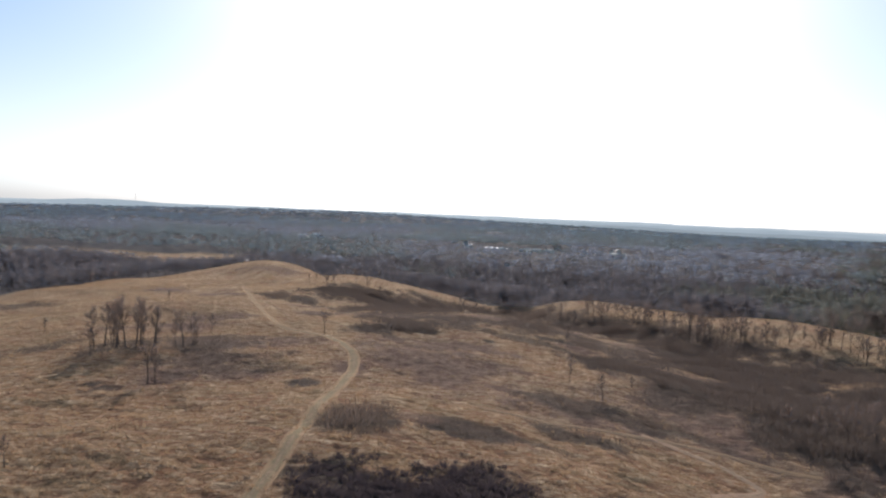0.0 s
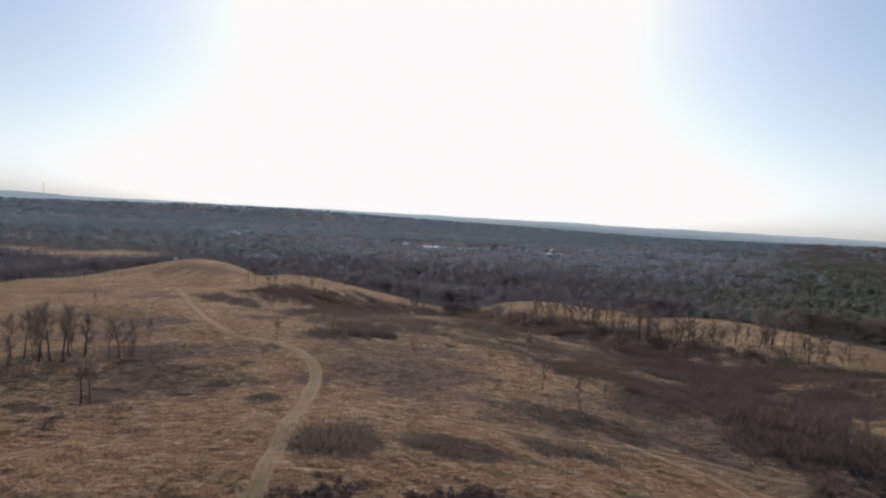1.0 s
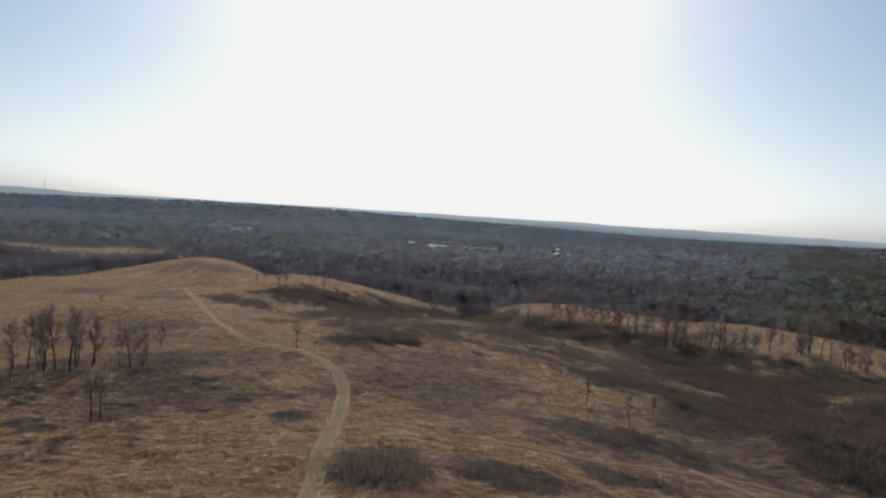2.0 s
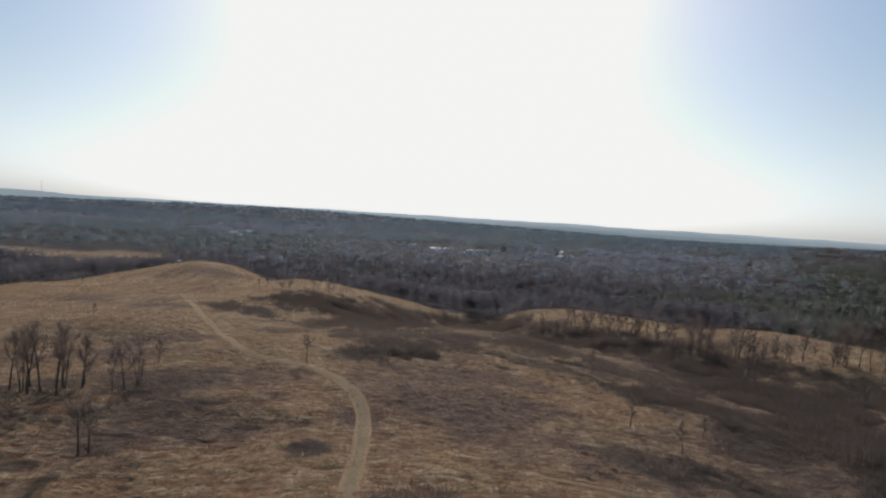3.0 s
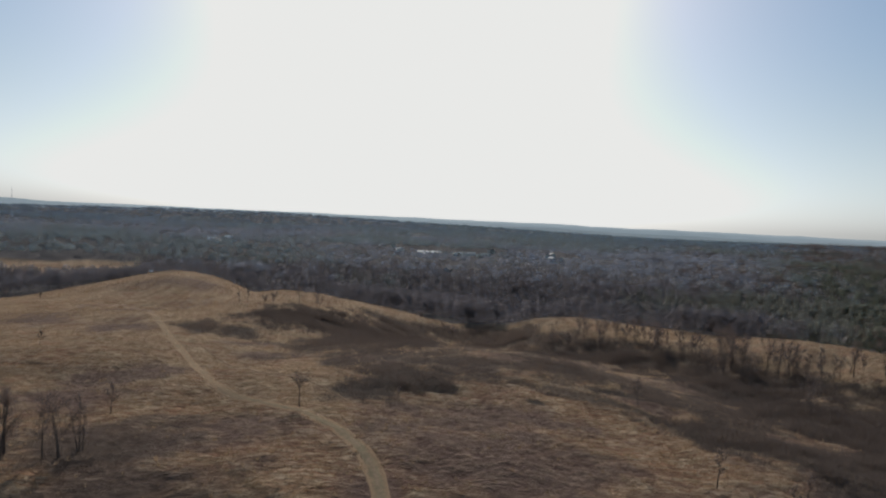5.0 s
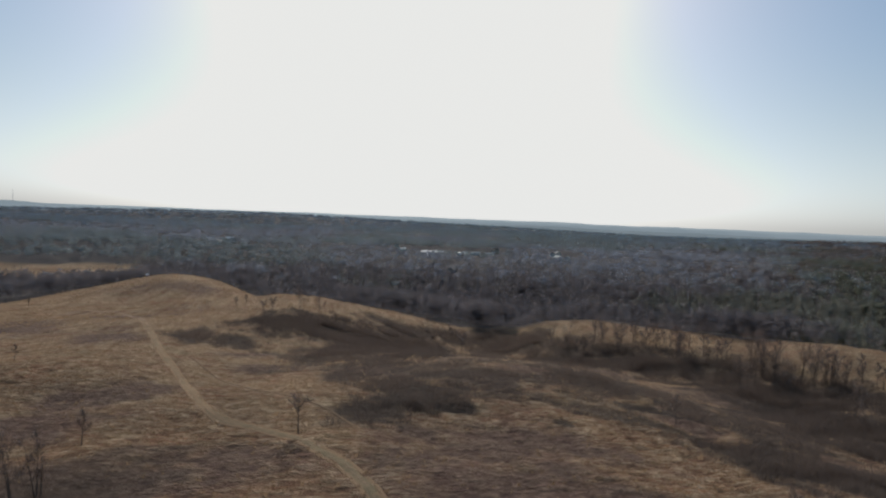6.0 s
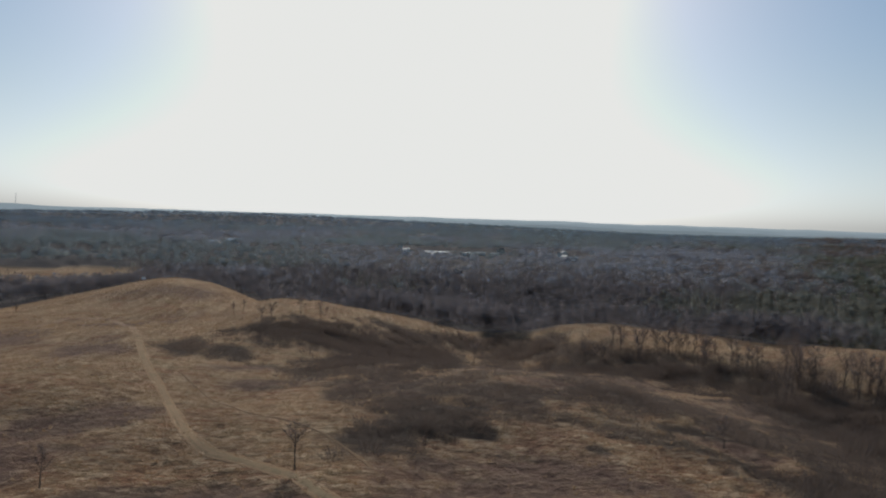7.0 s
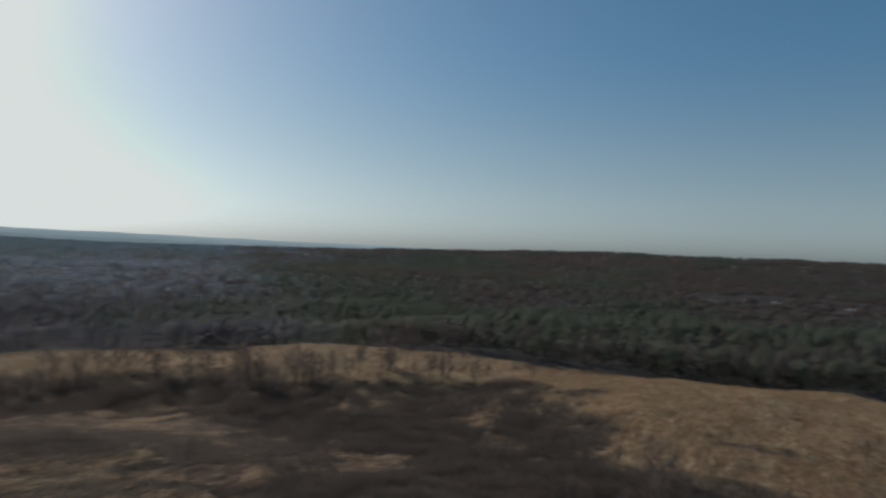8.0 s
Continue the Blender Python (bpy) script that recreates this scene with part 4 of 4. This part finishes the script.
GROVE = [
    (5, -78.9, 141.4, 12), (0, -75.5, 140.5, 12.5), (5, -72.6, 142.1, 12), (0, -77.2, 139.5, 11), (0, -82.1, 143.1, 10.5), (5, -70, 143.9, 10), (0, -74.4, 143.4, 11.5),
    (0, -72.1, 138.8, 10.5), (0, -79.7, 145.1, 11), (0, -84, 141.9, 10), (0, -69.4, 141.9, 9.5), (2, -62.7, 143.5, 9.2), (5, -61.2, 145.8, 8.8), (0, -64.8, 143.3, 6.5),
]
FAR_HILL_TREES = [
    (4, -37.5, 295.7, 10.5), (0, -71.4, 318.4, 5), (0, -68.8, 321.1, 5), (1, -57.8, 296.3, 5.5), (1, -54.7, 297.8, 6.5), (2, -46.4, 318.6, 7.5), (0, -31.4, 300.5, 5),
    (1, 11.4, 355.2, 6), (2, 21.3, 345, 6), (1, -188.5, 338.3, 6), (0, -180.1, 351.9, 5), (2, -199.2, 333.2, 6.5), (0, -165.9, 351.6, 4.5),
]
ROW_TREES = [
    (3, 75.3, 304, 9), (4, 80.2, 291.4, 11.5), (2, 89, 293.9, 9), (5, 95.6, 289.9, 10), (3, 103, 268.7, 12.5), (2, 104.8, 260.5, 8), (3, 89.1, 228, 11.5),
    (4, 103.8, 242.9, 15), (4, 105.2, 245.8, 14), (5, 113.4, 245.3, 10.5), (3, 95.9, 216.6, 11), (4, 111.5, 231.3, 12.5), (3, 116.5, 231.9, 12), (5, 118.1, 225.9, 11.5),
    (5, 94.9, 272.6, 10), (3, 79.2, 288.9, 11), (3, 76.5, 305.5, 9.5), (2, 96, 292, 9), (3, 88, 263, 9), (1, 107.3, 261.7, 8), (3, 90.3, 227.7, 9),
    (4, 101, 238, 14), (4, 106.5, 236, 13), (5, 118, 229, 12),
]
SLOPE_TREES = [
    (4, 140.8, 211.5, 12.5), (3, 142.2, 206.7, 12), (4, 143.5, 203.5, 11.5), (5, 139.2, 214.1, 11), (2, 144, 181, 9), (4, 151.5, 171.4, 9.5), (3, 86.6, 182.2, 9),
    (5, 125.1, 223.2, 9.5), (3, 115.9, 235.9, 10), (5, 109.6, 246.1, 11), (2, 83.7, 296.8, 9), (2, 80, 305, 8.5), (3, 98.2, 292, 9),
]
VALLEY_TREES = [
    (3, 76.6, 113.5, 8), (0, 80, 111.9, 8), (3, 81.7, 109.7, 7.5), (0, 84.7, 110.7, 8.5), (3, 90.8, 112.2, 7.5), (0, 73.4, 111.9, 7), (0, 86.8, 113.8, 8),
    (3, 107.8, 166.8, 8.5), (2, 100.5, 199.3, 8.5), (0, 83.4, 115.3, 7), (0, 69.6, 115.4, 6.5), (3, 94, 117, 8),
]
r = np.random.default_rng(77)
for kind, x, y, tall in LONE_TREES:
    plant(kind, x, y, tall, r.uniform(0, 360), r.uniform(-3, 3), "lone leafless tree standing in open dry grass")
for kind, x, y, tall in GROVE:
    plant(kind, x, y, tall, r.uniform(0, 360), r.uniform(-3, 3), "tall leafless tree crowded in a small grove")
for kind, x, y, tall in FAR_HILL_TREES:
    plant(kind, x, y, tall, r.uniform(0, 360), r.uniform(-3, 3), "leafless tree on the far hilltop")
for kind, x, y, tall in ROW_TREES + SLOPE_TREES:
    plant(kind, x, y, tall, r.uniform(0, 360), r.uniform(-4, 4), "leafless tree in the belt along the hill foot")
for kind, x, y, tall in VALLEY_TREES:
    plant(kind, x, y, tall, r.uniform(0, 360), r.uniform(-3, 3), "slender leafless tree rising from the valley scrub")
BELT = curve_points([(58, 299), (76, 296), (98, 287), (103, 259), (110, 239), (122, 223), (139, 208), (148, 188)], 1.6)
for k in range(58):
    x, y = BELT[int(r.integers(0, len(BELT)))] + r.normal(0, 4.0, 2)
    plant(int(r.choice([2, 3, 3, 5, 0])), x, y, r.uniform(5.5, 11.5), r.uniform(0, 360), r.uniform(-5, 5), "slender leafless tree in the belt along the hill foot")

# faint tracks, and the pale grass of a crest edge
for plan, half, material, label in ((SPUR, 1.0, M_SIDE, "faint pale grass along a crest edge of the hilltop"),
                                    (CROSS, 0.32, M_RUT, "narrow dark rutted path across the slope"), (FAINT, 0.7, M_RUT, "narrow dark rutted path along the slope"),
                                    (LANE, 0.9, M_SIDE, "pale trampled lane on the lower slope")):
    ribbon("side_track", plan, half, 0.07, label, material)

# ---- far buildings ----


def box(bm, x0, y0, z0, x1, y1, z1):
    v = [bm.verts.new(p) for p in ((x0, y0, z0), (x1, y0, z0), (x1, y1, z0), (x0, y1, z0), (x0, y0, z1), (x1, y0, z1), (x1, y1, z1), (x0, y1, z1))]
    for f in ((0, 3, 2, 1), (4, 5, 6, 7), (0, 1, 5, 4), (1, 2, 6, 5), (2, 3, 7, 6), (3, 0, 4, 7)):
        bm.faces.new([v[i] for i in f])


def windows_on(parent, w, d, storeys, step):
    """Panes and a door on the two long sides."""
    for side in (-1, 1):
        for s in range(storeys):
            for x in np.arange(-w / 2 + step * 0.6, w / 2 - step * 0.3, step):
                bm = bmesh.new()
                y = side * (d / 2 + 0.02)
                box(bm, x - 0.55, y - 0.04, 1.0 + 2.9 * s, x + 0.55, y + 0.04, 2.3 + 2.9 * s)
                part("window", bm, M_GLASS, parent)


def house(x, y, w, d, h, turn, label, roof):
    ob = thing("house", x, y, float(height(x, y)), label, "house", "houses in the valley", turn=turn)
    bm = bmesh.new()
    box(bm, -w / 2, -d / 2, -1.5, w / 2, d / 2, h)
    part("wall", bm, M_SIDING, ob)
    bm = bmesh.new()
    e, up = 0.5, d * 0.26
    a = [bm.verts.new(p) for p in ((-w / 2 - e, -d / 2 - e, h - 0.2), (-w / 2 - e, 0, h + up), (-w / 2 - e, d / 2 + e, h - 0.2), (w / 2 + e, -d / 2 - e, h - 0.2), (w / 2 + e, 0, h + up), (w / 2 + e, d / 2 + e, h - 0.2))]
    for f in ((0, 1, 4, 3), (1, 2, 5, 4), (0, 2, 1), (3, 4, 5), (0, 3, 5, 2)):
        bm.faces.new([a[i] for i in f])
    top = part("roof", bm, roof, ob)
    bm = bmesh.new()
    box(bm, w * 0.2, -0.5, h, w * 0.2 + 0.9, 0.4, h + up + 1.0)
    part("chimney", bm, M_SLATE, top)
    bm = bmesh.new()
    box(bm, -0.5, -d / 2 - 0.05, 0.0, 0.5, -d / 2, 2.1)
    part("door", bm, M_SLATE, ob)
    windows_on(ob, w, d, max(1, int(h // 2.9)), 2.6)
    return ob


def long_building(x, y, w, d, h, turn, label):
    ob = thing("long_building", x, y, float(height(x, y)), label, "building", "long buildings in the valley", turn=turn)
    bm = bmesh.new()
    box(bm, -w / 2, -d / 2, -1.5, w / 2, d / 2, h)
    part("wall", bm, M_SIDING, ob)
    bm = bmesh.new()
    box(bm, -w / 2 - 0.4, -d / 2 - 0.4, h, w / 2 + 0.4, d / 2 + 0.4, h + 0.5)
    top = part("roof", bm, M_WHITE, ob)
    for k in range(max(1, int(w // 14))):
        bm = bmesh.new()
        box(bm, -w / 2 + 7 + 14 * k, -1, h + 0.5, -w / 2 + 9 + 14 * k, 1, h + 1.7)
        part("roof_unit", bm, M_STEEL, top)
    windows_on(ob, w, d, 1, 3.5)
    return ob


# x, y, length, depth, height, turn
for x, y, w, d, h, turn in ((78, 862, 32, 8, 2.9, -6), (72, 838, 9, 7, 2.6, -6), (112, 850, 6, 6, 3.0, 0), (38, 880, 10, 7, 4.5, 10)):
    long_building(x, y, w, d, h, turn, "long white flat-roofed building among valley trees")
for x, y, w, d, h, turn in ((766, 188, 18, 10, 3.5, 80), (792, 152, 10, 8, 3.5, 84), (806, 118, 10, 8, 3.5, 80), (806, 44, 8, 7, 3.5, 86)):
    long_building(x, y, w, d, h, turn, "long white flat-roofed building below the wooded ridge")
for x, y, w, d, h, turn in ((-208, 985, 17, 9, 6.0, 6), (-232, 965, 12, 9, 5.5, 20)):
    house(x, y, w, d, h, turn, "white-roofed house in the wooded valley", M_WHITE)
for x, y, w, d, h, turn in ((-294, 1008, 14, 9, 6.0, 75), (37, 985, 12, 9, 6.0, 30), (20, 1010, 13, 9, 6.0, -20), (205, 855, 14, 10, 6.5, 15), (222, 842, 12, 9, 6.0, -25),
                            (325, 938, 14, 10, 6.0, 8), (80, 702, 15, 9, 4.0, -5), (180, 925, 13, 9, 6.0, 40), (-700, 1240, 16, 10, 6.5, 10), (250, 870, 12, 9, 6.0, 0)):
    house(x, y, w * 0.8, d * 0.8, h * 0.8, turn + 65, "grey-roofed house in the wooded valley", M_SLATE)

for x, y, w, d, h, turn in ((137, 862, 12, 6, 2.3, -5), (156, 858, 11, 6, 2.3, 8), (122, 852, 9, 7, 3.2, 20), (236, 808, 11, 8, 5.0, 100), (250, 812, 9, 7, 4.5, 60), (262, 884, 12, 8, 5.0, 80), (118, 818, 9, 7, 4.0, 95), (-216, 930, 10, 8, 4.5, 80)):
    house(x, y, w, d, h, turn, "small pale house with a light roof among valley trees", M_PALE)

# a stretch of road below the woods
line = curve_points([(314, 695), (324, 682), (334, 668)], 3.0)
X = line[:, 0, None] + np.linspace(-3, 3, 5)
Y = line[:, 1, None] + 0.4 * np.linspace(-3, 3, 5)
tagged(part("road", grid_mesh("road", X, Y, height(X, Y) + 0.25, {}), M_ROAD), "pale stretch of road among the woods", "road", kind="structure")

# a small white board on two posts on the left hill
bx, by = -150.0, 452.0
board = thing("notice_board", bx, by, float(height(bx, by)), "small white notice board on the grassy crest", "sign")
for dx in (-0.8, 0.8):
    bm = bmesh.new()
    tube(bm, [(dx, 0, -0.3), (dx, 0, 2.2)], [0.09, 0.08], 6)
    part("post", bm, M_BARK, board)
bm = bmesh.new()
box(bm, -1.1, -0.12, 0.9, 1.1, 0.0, 2.1)
part("panel", bm, M_WHITE, board, "plain white panel")

# ---- distance ----


def far_ridge(name, az_from, az_to, dist, low, bumps, seed, material, humps=()):
    """A long hill with a rounded back, far off; humps: middle and half width in degrees, rise."""
    deg = np.linspace(az_from, az_to, 320)
    az = np.radians(deg)
    s = np.linspace(-1, 1, 9)
    top = low + bumps * (0.55 * value_noise(deg * 10, 0 * az + seed, 60, 3) + 0.3 * value_noise(deg * 10, 0 * az + seed, 17, 4) + 0.15 * value_noise(deg * 10, 0 * az + seed, 4, 5))
    for middle, half, rise in humps:
        top = top + rise * np.exp(-(((deg - middle) / half) ** 2))
    rad = dist + 170 * s[None, :] + 0 * az[:, None]
    X, Y = np.sin(az)[:, None] * rad, np.cos(az)[:, None] * rad
    Z = -25 + (top[:, None] + 25) * (1 - s[None, :] ** 2) ** 0.5
    return tagged(part(name, grid_mesh(name, X, Y, Z, {}), material), "hazy blue wooded ridge on the horizon", "backdrop", kind="structure")


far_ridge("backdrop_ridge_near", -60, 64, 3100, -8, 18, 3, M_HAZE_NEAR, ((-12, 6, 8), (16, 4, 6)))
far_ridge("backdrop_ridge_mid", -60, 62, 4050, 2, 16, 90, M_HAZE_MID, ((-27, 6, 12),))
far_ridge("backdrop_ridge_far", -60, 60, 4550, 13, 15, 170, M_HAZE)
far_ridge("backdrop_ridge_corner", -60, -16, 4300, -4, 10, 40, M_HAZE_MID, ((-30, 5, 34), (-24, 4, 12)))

# a radio mast on the far ridge
az, dist = radians(-27.6), 4230.0
mx, my = math.sin(az) * dist, math.cos(az) * dist
mast = thing("radio_mast", mx, my, 20.0, "tall thin steel lattice mast on the ridge", "mast")
for cx, cy in ((-1.6, -1.6), (1.6, -1.6), (0, 1.8)):
    bm = bmesh.new()
    tube(bm, [(cx, cy, -10), (cx * 0.3, cy * 0.3, 75)], [0.5, 0.3], 5)
    part("leg", bm, M_STEEL, mast)
for k in range(10):
    f = 1 - 0.07 * k
    bm = bmesh.new()
    tube(bm, [(-1.6 * f, -1.6 * f, 7.5 * k), (1.6 * f * 0.95, -1.6 * f * 0.95, 7.5 * k + 6)], [0.2, 0.2], 4)
    part("brace", bm, M_STEEL, mast)
